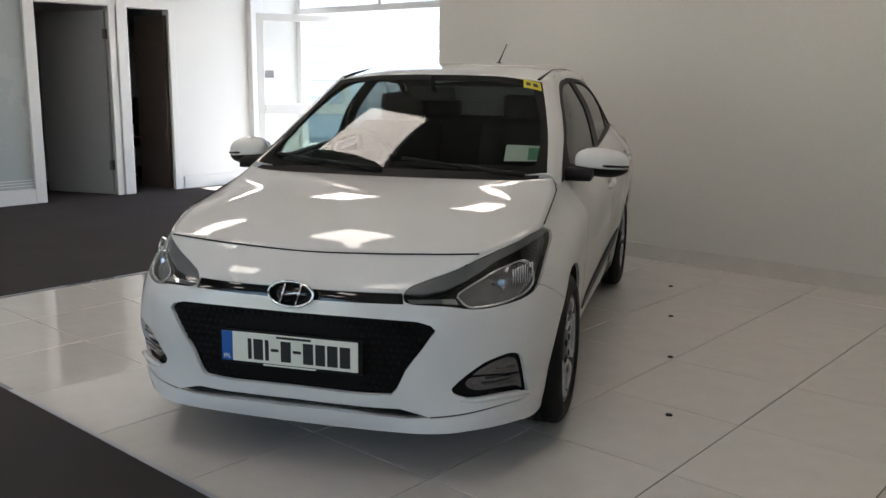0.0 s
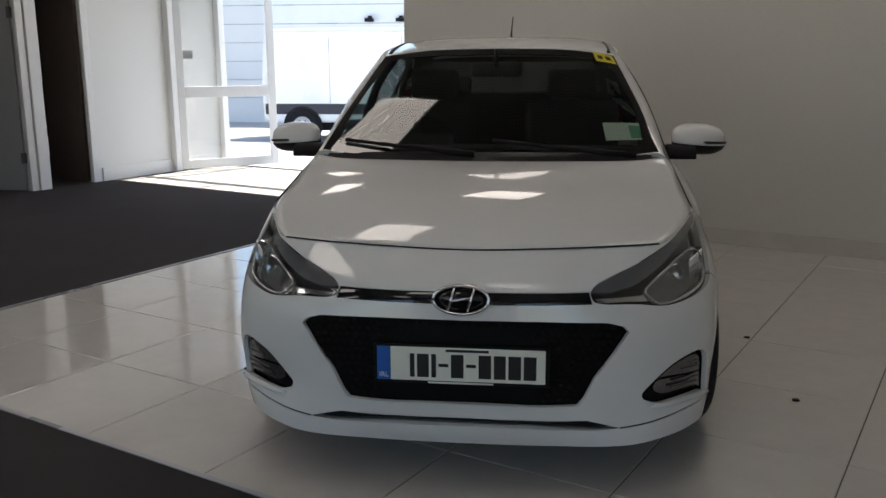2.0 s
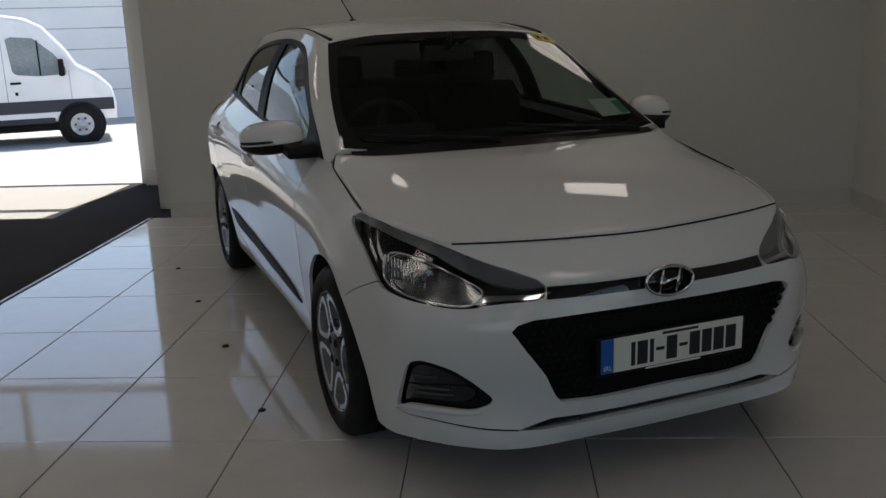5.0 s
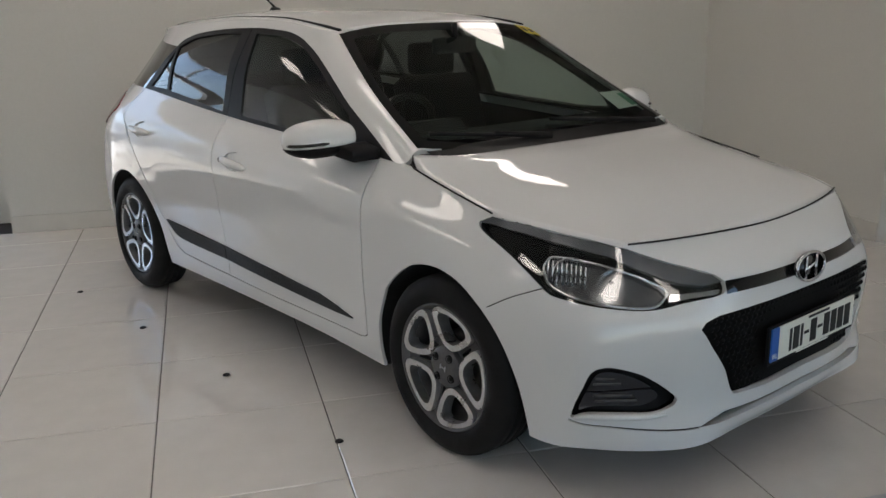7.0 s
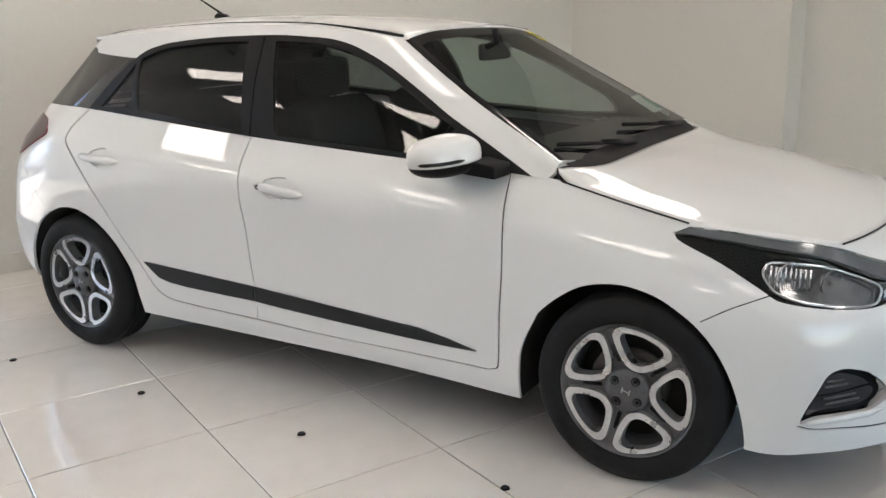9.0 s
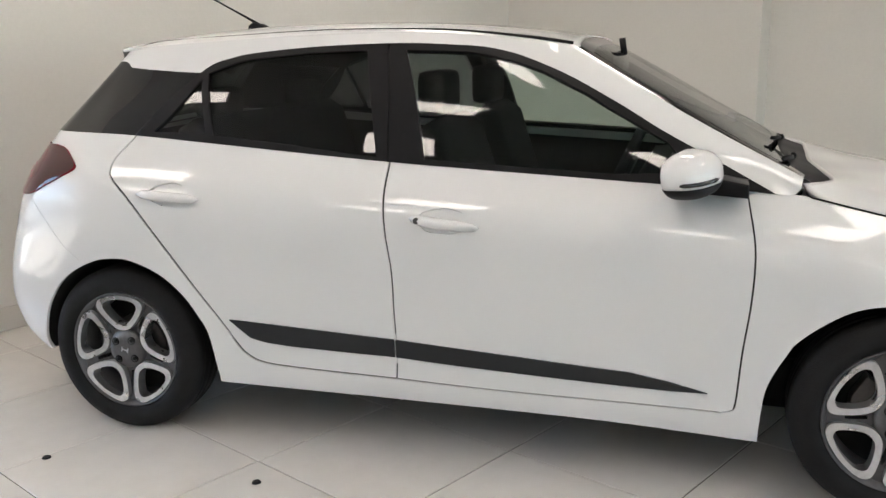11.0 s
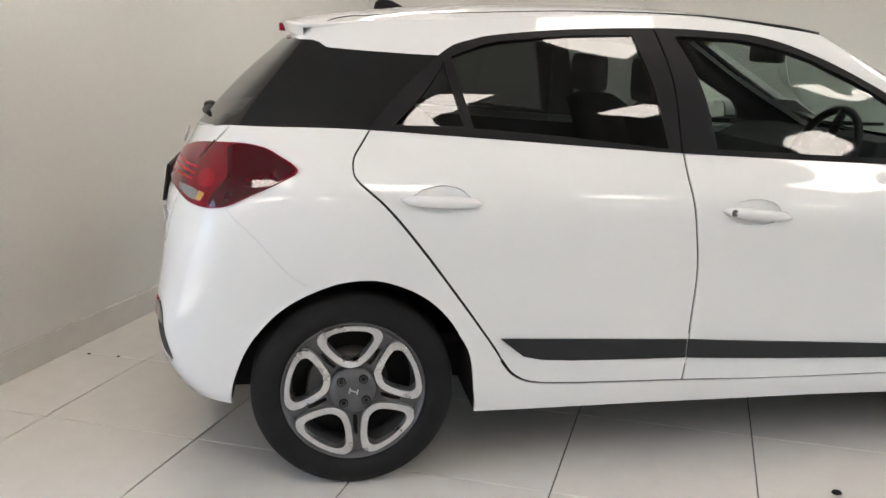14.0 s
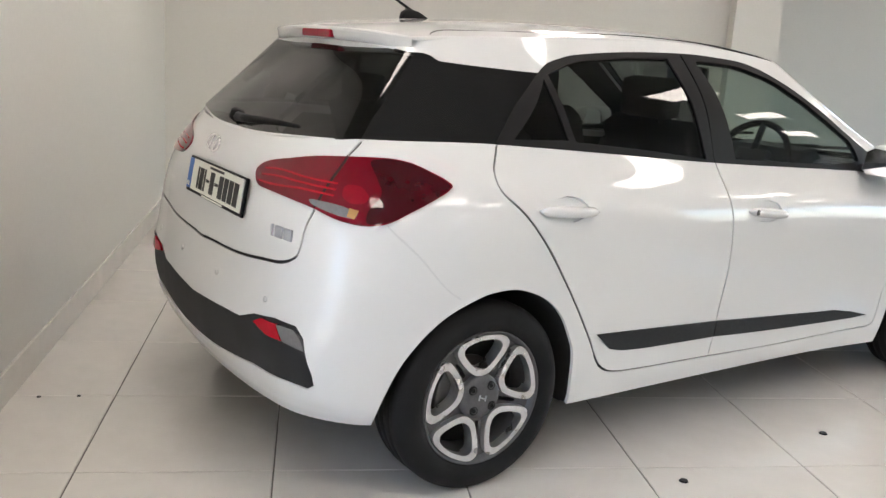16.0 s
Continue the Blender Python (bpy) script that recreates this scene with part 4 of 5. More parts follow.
def plate_mesh(keep, outlines, depth, thick, name, mat, parent, label="", tilt=0.0):
    """Flat face in the wheel's plane: triangles for which keep(owner) holds, with edges turned back by thick."""
    verts, edges = [], []
    for key, o in outlines:
        k = len(verts)
        verts += [tuple(p) for p in o]
        edges += [(k + i, k + (i + 1) % len(o)) for i in range(len(o))]
    vv, _, ff, *_ = delaunay_2d_cdt([Vector(v) for v in verts], edges, [], 0, 1e-6)
    pts = np.array([(v.x, v.y) for v in vv])
    tri = np.array([f for f in ff if len(f) == 3])
    mid = pts[tri].mean(1)
    owner = np.full(len(tri), "", dtype=object)
    for key, o in outlines:
        owner[inside(mid, np.array(o))] = key
    tri = tri[[keep(o) for o in owner]]
    bm = bmesh.new()
    made = {}
    for f in tri:
        vs = []
        for i in f:
            if i not in made:
                r = np.linalg.norm(pts[i])
                made[i] = bm.verts.new((pts[i][0], depth + tilt * (r - .15), pts[i][1]))
            vs.append(made[i])
        bm.faces.new(vs)
    bmesh.ops.recalc_face_normals(bm, faces=bm.faces[:])
    if sum(f.normal.y for f in bm.faces) > 0:
        bmesh.ops.reverse_faces(bm, faces=bm.faces[:])
    edge = [e for e in bm.edges if e.is_boundary]
    geo = bmesh.ops.extrude_edge_only(bm, edges=edge)["geom"]
    for v in geo:
        if isinstance(v, bmesh.types.BMVert):
            v.co.y += thick
    return part(name, bm, mat, parent, label)


def build_wheel(turn_deg):
    """A wheel whose outer side looks towards -y, its tyre's outer wall at y = 0."""
    w = part("wheel", lathe(bmesh.new(), [(.214, .012), (.2185, .010), (.2195, .016), (.214, .022), (.196, .05), (.190, .12), (.205, .185), (.2, .19), (.185, .12), (.19, .05), (.205, .024)], 64, close=True), ALLOYGREY, car, "two-tone alloy wheel with five loop spokes", True)
    prof = [(.219, .016), (.226, .006), (.245, -.002), (.268, .0), (.288, .010), (.300, .022), (.3055, .030), (.3085, .042), (.309, .062), (.303, .064), (.303, .072), (.309, .074), (.3095, .096), (.303, .098), (.303, .106), (.3095, .108), (.309, .130), (.303, .132), (.303, .140), (.309, .142), (.306, .165), (.30, .175), (.27, .192), (.225, .185)]
    part("tyre", lathe(bmesh.new(), prof, 72), RUBBER, w, "black road tyre", True)
    t0 = radians(turn_deg)
    disc = [(.212 * math.cos(a), .212 * math.sin(a)) for a in np.linspace(0, 2 * math.pi, 72, endpoint=False)]
    outs, ins, slots = [], [], []
    for k in range(5):
        a = t0 + k * 2 * math.pi / 5
        outs.append(("ring", turned(petal(1.0), a)))
        ins.append(("hole", turned(petal(.735), a)))
        slots.append(("slot", turned(np.array([(.088, .006), (.125, .008), (.150, .005), (.150, -.005), (.125, -.008), (.088, -.006)]), a + math.pi / 5)))
    plate_mesh(lambda o: o == "face", [("face", np.array(disc))] + outs + slots, .036, .03, "spoke_face", ALLOYGREY, w, "", -.10)
    for k in range(5):
        plate_mesh(lambda o: o == "ring", [outs[k], ins[k]], .016, .045, "spoke_loop", ALLOY, w, "machined silver loop", -.06)
    hub = bmesh.new()
    lathe(hub, [(.0, .014), (.045, .015), (.066, .019), (.074, .030), (.074, .05)], 40)
    part("hub_cap", hub, ALLOYGREY, w, "", True)
    for k in range(4):
        a = radians(45 + 90 * k + 6)
        m = Matrix.Translation((.048 * math.cos(a), 0, .048 * math.sin(a)))
        bm = bmesh.new()
        lathe(bm, [(.0105, .012), (.0135, .012), (.0145, .016), (.0145, .022)], 16, m)
        lathe(bm, [(.0, .0125), (.0075, .0125), (.008, .02)], 6, m)
        part("wheel_bolt", bm, LINER, w)
    bm = bmesh.new()
    for s in (-1, 1):
        box(bm, (s * .012 - .002, .0115, -.009), (s * .012 + .002, .016, .009), Matrix.Rotation(radians(12), 4, "Y"))
    box(bm, (-.012, .0115, -.0018), (.012, .016, .0018), Matrix.Rotation(radians(20), 4, "Y"))
    part("emblem", bm, SATIN, w)
    bm = bmesh.new()
    lathe(bm, [(.05, .10), (.112, .10), (.112, .115), (.05, .115)], 48, close=True)
    part("brake_disc", bm, STEEL, w, "", True)
    bm = bmesh.new()
    lathe(bm, [(.0, .12), (.19, .12), (.19, .125), (.0, .125)], 48)
    part("inner_hub", bm, LINER, w)
    bm = bmesh.new()
    prism(bm, [(.06, -.05), (.125, -.075), (.14, 0), (.125, .075), (.06, .05)], .07, .118, "y", Matrix.Rotation(radians(200), 4, "Y"), .006)
    part("brake_caliper", bm, STEEL, w)
    return w


WX_F, WX_R, WY = 1.254, -1.344, .868
wf = build_wheel(74)
wf.location = (WX_F, -WY, TYRE_R)
wr = build_wheel(93)
wr.location = (WX_R, -WY + .008, TYRE_R)
copy_thing(wf, Matrix.Translation((WX_F, WY, TYRE_R)) @ Matrix.Rotation(math.pi, 4, "Z"))
copy_thing(wr, Matrix.Translation((WX_R, WY - .008, TYRE_R)) @ Matrix.Rotation(math.pi, 4, "Z"))

# door mirrors
for s in (1, -1):
    def blob(bm, cut_lo, cut_hi, grow=0.0, n=28, m=14):
        rows = []
        for i in range(m + 1):
            v = cut_lo + (cut_hi - cut_lo) * i / m
            row = []
            for j in range(n):
                a = 2 * math.pi * j / n
                c, d = math.cos(a), math.sin(a)
                h = max(0.0, 1 - abs(v) ** 2.6) ** (1 / 2.2)
                x = math.copysign(abs(c) ** .75, c) * h
                y = math.copysign(abs(d) ** .8, d) * h
                px = .635 + (.085 if x > 0 else .045) * x - .05 * y * (1 if y > 0 else .6) - .01 * v
                row.append(bm.verts.new((px + grow * x, s * (.885 + (.118 + grow) * y), 1.018 + (.066 + grow) * v - .010 * y)))
            rows.append(row)
        for i in range(m):
            for j in range(n):
                bm.faces.new((rows[i][j], rows[i][(j + 1) % n], rows[i + 1][(j + 1) % n], rows[i + 1][j]))
        bm.faces.new(rows[0][::-1]), bm.faces.new(rows[-1])
        bmesh.ops.recalc_face_normals(bm, faces=bm.faces[:])
    bm = bmesh.new()
    blob(bm, -.34, .99)
    mirror = part("door_mirror", bm, PAINT, car, "white door mirror with a black base", True)
    bm = bmesh.new()
    blob(bm, -.99, -.345, .0015)
    prism(bm, [(.80, .945), (.60, .962), (.60, .985), (.72, 1.0), (.80, .985)], s * .74, s * .86, "y", bevel=.008)
    part("mirror_base", bm, TRIM, mirror, "black plastic base", True)
    bm = bmesh.new()
    pts = []
    for a in np.linspace(.05, 1.35, 12):
        x, y = math.cos(a) ** .75, math.sin(a) ** .8
        pts.append((.635 + .087 * x - .05 * y, s * (.885 + .120 * y), 1.009 - .010 * y))
    tube(bm, pts, [.003] + [.0065] * 10 + [.003], 6)
    part("repeater_slot", bm, GLOSSBLACK, mirror, "", True)
    bm = bmesh.new()
    prism(bm, [(s * .78, .975), (s * .79, 1.05), (s * .82, 1.068), (s * .92, 1.062), (s * .97, 1.03), (s * .97, .975), (s * .94, .962), (s * .80, .96)], .582, .590, "x")
    part("mirror_glass", bm, CHROME, mirror)

# door handles
for i, s in enumerate((1, -1)):
    for x0, x1, z0, z1, y, owner in ((-.215, .012, .851, .829, .858, doors_f[i]), (-1.205, -.968, .902, .889, .853, doors_r[i])):
        bm = bmesh.new()
        n = 14
        rows = []
        for k in range(n + 1):
            t = k / n
            h = .016 * (1 - abs(2 * t - 1) ** 4) ** .5 + .002
            out = .016 + .022 * math.sin(math.pi * t) ** .6
            ring = [bm.verts.new((x0 + (x1 - x0) * t, s * (y - .010 + out * (.5 + .5 * math.cos(a))), z0 + (z1 - z0) * t + h * math.sin(a))) for a in np.linspace(0, 2 * math.pi, 12, endpoint=False)]
            rows.append(ring)
        for k in range(n):
            for j in range(12):
                bm.faces.new((rows[k][j], rows[k][(j + 1) % 12], rows[k + 1][(j + 1) % 12], rows[k + 1][j]))
        bm.faces.new(rows[0][::-1]), bm.faces.new(rows[-1])
        bmesh.ops.recalc_face_normals(bm, faces=bm.faces[:])
        h = part("door_handle", bm, PAINT, owner, "white door handle", True)
        if x0 > -.5:
            bm = bmesh.new()
            lathe(bm, [(.0, -.002), (.010, -.002), (.011, .004)], 16, Matrix.Translation((x0 + .030, s * (y + .017), z0 - .003)) @ (Matrix.Rotation(math.pi, 4, "Z") if s > 0 else Matrix()))
            part("lock", bm, STEEL, h)


# number plates, badges, stickers
def letters(text, size, m, mat, name, parent):
    cu = bpy.data.curves.new(name, "FONT")
    cu.body, cu.size, cu.align_x, cu.align_y, cu.extrude = text, size, "CENTER", "CENTER", .0004
    tmp = bpy.data.objects.new(name, cu)
    me = bpy.data.meshes.new_from_object(tmp)
    bpy.data.objects.remove(tmp)
    me.materials.append(mat)
    ob = new(name, me)
    ob.parent = parent
    ob.matrix_local = m
    return ob


def number_plate(m, rows_of_bars):
    """Built in local x (across) and z (up), looking towards -y."""
    fr = part("number_plate", boxes(((-.268, .002, -.064), (.268, .012, .060)), m=m, bevel=.003), TRIM, car, "white number plate with a blue band")
    part("plate", boxes(((-.215, -.003, -.052), (.256, .004, .054)), m=m, bevel=.002), PLATEW, fr)
    part("blue_band", boxes(((-.257, -.003, -.052), (-.2155, .004, .054)), m=m, bevel=.002), PLATEB, fr)
    x = -.155
    for w in (.014, .036, .014, -.03, .038, -.03, .038, .036, .038, .038):
        lo, hi = (-.006, .004) if w < 0 else (-.040, .034)
        part("plate_bar", boxes(((x, -.0042, lo), (x + abs(w), -.0032, hi)), m=m), INK, fr)
        x += abs(w) + .008
    bm = boxes(((-.045, -.0042, .042), (.085, -.0032, .050)), m=m)
    part("plate_heading_bar", bm, INK, fr)
    part("frame_lettering_bar", boxes(((-.10, .0005, -.061), (.10, .0015, -.0555)), m=m), PLATEW, fr)
    letters("IRL", .022, m @ Matrix.Translation((-.236, -.0036, -.036)) @ Matrix.Rotation(math.pi / 2, 4, "X"), PLATEW, "country_letters", fr)
    return fr


number_plate(Matrix.Translation((2.079, .002, .459)) @ Matrix.Rotation(math.pi / 2, 4, "Z"), 1)
number_plate(Matrix.Translation((-1.938, -.075, .878)) @ Matrix.Rotation(-math.pi / 2, 4, "Z") @ Matrix.Rotation(radians(-10), 4, "X"), 1)


def oval_badge(m, w, h, back, name="emblem"):
    bm = bmesh.new()
    tube(bm, [(w * math.cos(a), 0, h * math.sin(a)) for a in np.linspace(0, 2 * math.pi, 48, endpoint=False)], h * .12, 8, True, m)
    for s in (-1, 1):
        tube(bm, [(s * w * .36 - w * .12, 0, -h * .78), (s * w * .36 + w * .12, 0, h * .78)], h * .11, 6, False, m)
    tube(bm, [(-w * .36, 0, -h * .16), (0, 0, h * .02), (w * .36, 0, h * .16)], h * .11, 6, False, m)
    ob = part(name, bm, CHROME, car, "chrome oval badge", True)
    if back:
        bm = bmesh.new()
        lathe(bm, [(0, .004), (.97, .004), (1.0, .012)], 40, m @ Matrix.Diagonal((w, 1, h, 1)))
        part("badge_back", bm, GLOSSBLACK, ob, "", True)


oval_badge(Matrix.Translation((2.052, 0, .657)) @ Matrix.Rotation(math.pi / 2, 4, "Z") @ Matrix.Rotation(radians(-8), 4, "X"), .084, .044, True)
oval_badge(Matrix.Translation((-1.902, .03, 1.0)) @ Matrix.Rotation(-math.pi / 2, 4, "Z") @ Matrix.Rotation(radians(-18), 4, "X"), .055, .029, False)
# model badge as plain chrome bars
m = Matrix.Translation((-1.905, -.55, .812)) @ Matrix.Rotation(radians(-90 + 11), 4, "Z")
bm = bmesh.new()
for x0, x1 in ((-.052, -.043), (-.030, .004), (.014, .050)):
    box(bm, (x0, -.004, -.017), (x1, .004, .018), m, .002)
part("model_badge", bm, SATIN, tailgate, "chrome model badge bars", True)


def decal(shell, s0, s1, r0, r1, off, name, mat, parent, side=1, label=""):
    ss, rr = np.meshgrid(np.linspace(s0, s1, 5), np.linspace(r0, r1, 5), indexing="ij")
    n = shell.normal(ss.ravel(), rr.ravel())
    p = shell.at(ss.ravel(), rr.ravel())
    if (n * (p - np.array([0, 0, .6]))).sum() < 0:
        n = -n
    p = p + n * off
    p[:, 1] *= side
    bm = bmesh.new()
    vs = [bm.verts.new(q) for q in p]
    for i in range(4):
        for j in range(4):
            bm.faces.new((vs[i * 5 + j], vs[i * 5 + 5 + j], vs[i * 5 + 6 + j], vs[i * 5 + 1 + j]))
    return part(name, bm, mat, parent, label, True)


(sa, ra), (sb, rb) = c3([(.879, .482, 1.032), (.755, .652, 1.094)])
decal(cabin, sa, sb, ra, rb, -.004, "windscreen_notice", PAPER, ws, 1, "white paper notice with a green mark")
decal(cabin, sa + (sb - sa) * .62, sb - .008, ra + .006, rb - .012, -.0035, "green_mark", GREENINK, ws)
(sa, ra), (sb, rb) = c3([(.335, .455, 1.345), (.28, .525, 1.365)])
aa = decal(cabin, sa, sb, ra, rb, .0015, "windscreen_sticker", YELLOW, ws, 1, "small yellow sticker with black bars")
decal(cabin, sa + (sb - sa) * .2, sa + (sb - sa) * .45, ra + (rb - ra) * .3, rb - (rb - ra) * .3, .0022, "sticker_bar", INK, aa)
decal(cabin, sa + (sb - sa) * .55, sa + (sb - sa) * .8, ra + (rb - ra) * .3, rb - (rb - ra) * .3, .0022, "sticker_bar", INK, aa)

# aerial, brake light, wipers, cowl
bm = bmesh.new()
prism(bm, [(-1.10, 1.462), (-1.145, 1.485), (-1.185, 1.492), (-1.205, 1.480), (-1.212, 1.455)], -.018, .018, "y", bevel=.008)
tube(bm, [(-1.165, 0, 1.485), (-1.28, 0, 1.545), (-1.415, 0, 1.615)], [.006, .004, .0035], 8)
part("aerial", bm, TRIM, car, "short black roof aerial", True)
part("brake_light", boxes(((-1.553, -.105, 1.372), (-1.525, .105, 1.400)), bevel=.006), REDMID, car, "red high-level brake light")
bm = bmesh.new()
tube(bm, [(-1.815, .06, 1.088), (-1.82, -.06, 1.092), (-1.795, -.22, 1.098), (-1.775, -.36, 1.10)], [.02, .014, .011, .006], 8)
lathe(bm, [(0, -.03), (.022, -.025), (.026, 0)], 16, Matrix.Translation((-1.815, .05, 1.085)) @ Matrix.Rotation(radians(-60), 4, "X"))
part("rear_wiper", bm, TRIM, rear_window, "", True)
bm = bmesh.new()
rows = [[(1.055 - .35 * max(0, abs(y) - .5), y, .944 + .022 * abs(y)) for y in np.linspace(-.66, .66, 29)], [(.938, y, .983 + .012 * abs(y)) for y in np.linspace(-.66, .66, 29)]]
vs = [[bm.verts.new(p) for p in r] for r in rows]
for k in range(28):
    bm.faces.new((vs[0][k], vs[0][k + 1], vs[1][k + 1], vs[1][k]))
part("cowl", bm, TRIM, car, "black plastic cowl", True)
for y0, y1 in ((-.05, -.60), (.60, .02)):
    bm = bmesh.new()
    tube(bm, [(.965, y0, .985), (.950, (y0 + y1) / 2, 1.003), (.905, y1, 1.030)], .008, 6)
    tube(bm, [(.975, y0, .975), (.955, (y0 + y1) / 2, 1.008)], [.016, .009], 6)
    part("wiper", bm, TRIM, car, "black windscreen wiper", True)
# black drip mouldings along the roof edges, wider towards the windscreen
for s in (1, -1):
    line = spline(np.array([(.245, s * .512, 1.383), (.10, s * .517, 1.4075), (-.2, s * .512, 1.4375), (-.6, s * .51, 1.4445), (-1.0, s * .497, 1.431), (-1.25, s * .455, 1.421), (-1.33, s * .44, 1.417), (-1.385, s * .46, 1.405), (-1.40, s * .487, 1.385), (-1.405, s * .505, 1.345)]), np.linspace(0, 9, 55))
    wide = np.interp(np.linspace(0, 9, 55), [0, 1, 2.5, 9], [.0085, .0055, .0020, .0020])
    part("roof_moulding", tube(bmesh.new(), [tuple(p) for p in line], [float(w) for w in wide], 6), TRIM, roof, "", True)
# parking sensors and glowing bars of the tail lamps
for y in (-.52, -.18, .18, .52):
    s, r = skirt.find([(-1.95, abs(y), .605)], "xyz")[0]
    p, n = skirt.at(np.array([s]), np.array([r]))[0], skirt.normal(np.array([s]), np.array([r]))[0]
    n = n if n[0] < 0 else -n
    sg = 1 if y > 0 else -1
    q = Vector((-n[0], -n[1] * sg, -n[2])).to_track_quat("Y", "Z").to_matrix().to_4x4()
    bm = lathe(bmesh.new(), [(0, -.003), (.009, -.003), (.011, .002)], 16, Matrix.Translation((p[0], p[1] * sg, p[2])) @ q)
    part("parking_sensor", bm, PAINT, rear_bumper, "", True)
for i, s in enumerate((1, -1)):
    for z0, z1 in ((.990, .985), (.963, .962), (.936, .940)):
        ln = smooth_line(skirt.find([(-1.90, .36, z0), (-1.88, .44, z0), (-1.85, .56, z1), (-1.80, .66, z1)], "xyz"), 5)
        p, n = skirt.at(ln[:, 0], ln[:, 1]), skirt.normal(ln[:, 0], ln[:, 1])
        n = n * np.where(n[:, :1] < 0, 1, -1)
        p = p + n * .0035
        p[:, 1] *= s
        part("light_bar", tube(bmesh.new(), [tuple(q) for q in p], .0045, 6), REDBRIGHT, tails[i], "", True)
# headlight inner pieces and fog lamps
for i, s in enumerate((1, -1)):
    for (x, y, z), r in (((1.690, .728, .700), .050), ((1.795, .660, .680), .042)):
        dv = Vector((.80, s * .60, 0)).normalized()
        m = Matrix.Translation((x, s * y, z)) @ (-dv).to_track_quat("Y", "Z").to_matrix().to_4x4()
        bm = lathe(bmesh.new(), [(r, -.002), (r * 1.04, .002), (r * .8, .022), (r * .35, .036), (.0, .038)], 14, m)
        b = part("reflector", bm, CHROME if r > .04 else BOWL, housing[i], "chrome reflector bowl")
        bm = bmesh.new()
        tube(bm, [(0, .03, 0), (0, .004, 0)], [.010, .007], 10, False, m)
        part("bulb", bm, CLEARLENS, b, "", True)
    for k in range(9):
        t = k / 8
        x, y = 1.662 + .10 * t, .776 - .050 * t
        bm = tube(bmesh.new(), [(x - .022, s * (y - .010), .668), (x - .020, s * (y - .010), .742 - .012 * t)], .0032, 6)
        part("chrome_rib", bm, CHROME, housing[i], "", True)
    bm = bmesh.new()
    ring = [skirt.at(np.array([p[0]]), np.array([p[1]]))[0] - .012 * skirt.normal(np.array([p[0]]), np.array([p[1]]))[0] * (1 if (skirt.normal(np.array([p[0]]), np.array([p[1]]))[0][0] > 0) else -1) for p in smooth_line(np.concatenate([hl_bowl, hl_bowl[:1]]), 4)[:-1]]
    tube(bm, [(p[0], s * p[1], p[2]) for p in ring], .0050, 6, True)
    part("chrome_ring", bm, CHROME, housing[i], "", True)
    for z, t0, t1 in ((.345, .05, .95), (.362, .0, .85), (.398, .0, .6), (.415, .05, .45)):
        line = [(1.812 + .085 * t, s * (.752 - .105 * t), z) for t in np.linspace(t0, t1, 6)]
        part("lens_rib", tube(bmesh.new(), line, .0032, 6), STEEL, fogs[i], "", True)
    bm = bmesh.new()
    tube(bm, [tuple(q) for q in [(1.775, s * .789, .292), (1.80, s * .772, .297), (1.865, s * .710, .299), (1.92, s * .640, .297), (1.955, s * .588, .300)]], [.006, .010, .011, .010, .004], 8)
    part("fog_blade", bm, PAINT, fogs[i], "white blade under the fog lamp", True)
# honeycomb in the grille
bm = bmesh.new()
for r in range(11):
    for c in range(-20, 21):
        y, z = c * .0255 + (r % 2) * .01275, .338 + r * .0235
        half = .345 + (z - .325) * .72 if z < .56 else .48
        if abs(y) < half - .015:
            x = 2.050 - .0 - .16 * max(0, abs(y) - .22) ** 1.6 - .02
            q = [bm.verts.new((x + .0, y + .0125 * math.cos(a), z + .0105 * math.sin(a))) for a in np.linspace(0, 2 * math.pi, 6, endpoint=False)]
            t = bm.verts.new((x + .006, y, z))
            for k in range(6):
                bm.faces.new((q[k], q[(k + 1) % 6], t))
tagged(part("grille_mesh", bm, GRILLE, grille), kind="stuff")


# final fit of the body's width: shoulders and rear quarters are fuller than the stations above
def fuller(x, z):
    low = np.interp(x, [-2.0, -1.7, -1.34, -.95, -.3, .8, 1.2], [.01, .012, .006, .030, .022, .018, 0])
    high = np.interp(x, [-2.0, -1.75, -1.45, -1.2, -.3, .4, .9, 1.3], [.02, .05, .065, .04, .022, .022, .008, 0])
    k = np.clip((z - .62) / .33, 0, 1)
    return 1 + low * (1 - k) + high * k


def widen(ob):
    for child in ob.children:
        if not child.name.startswith(("wheel.", "number_plate", "aerial")) and child.name != "wheel":
            if child.type == "MESH":
                me = child.data
                co = np.empty(len(me.vertices) * 3)
                me.vertices.foreach_get("co", co)
                co = co.reshape(-1, 3)
                co[:, 1] *= fuller(co[:, 0], co[:, 2])
                me.vertices.foreach_set("co", co.ravel())
                me.update()
            widen(child)


widen(car)

# ---- entrance, office and things round the hall ----


def placed(ob, m):
    ob.matrix_world = m
    return ob


def room_thing(name, label, category, a, b, z=0.0, turn=0.0, group="", kind=""):
    t = thing(name, label, category, group, kind)
    t.matrix_world = ROOM @ pose(a, b, z, 0, 0, turn)
    return t


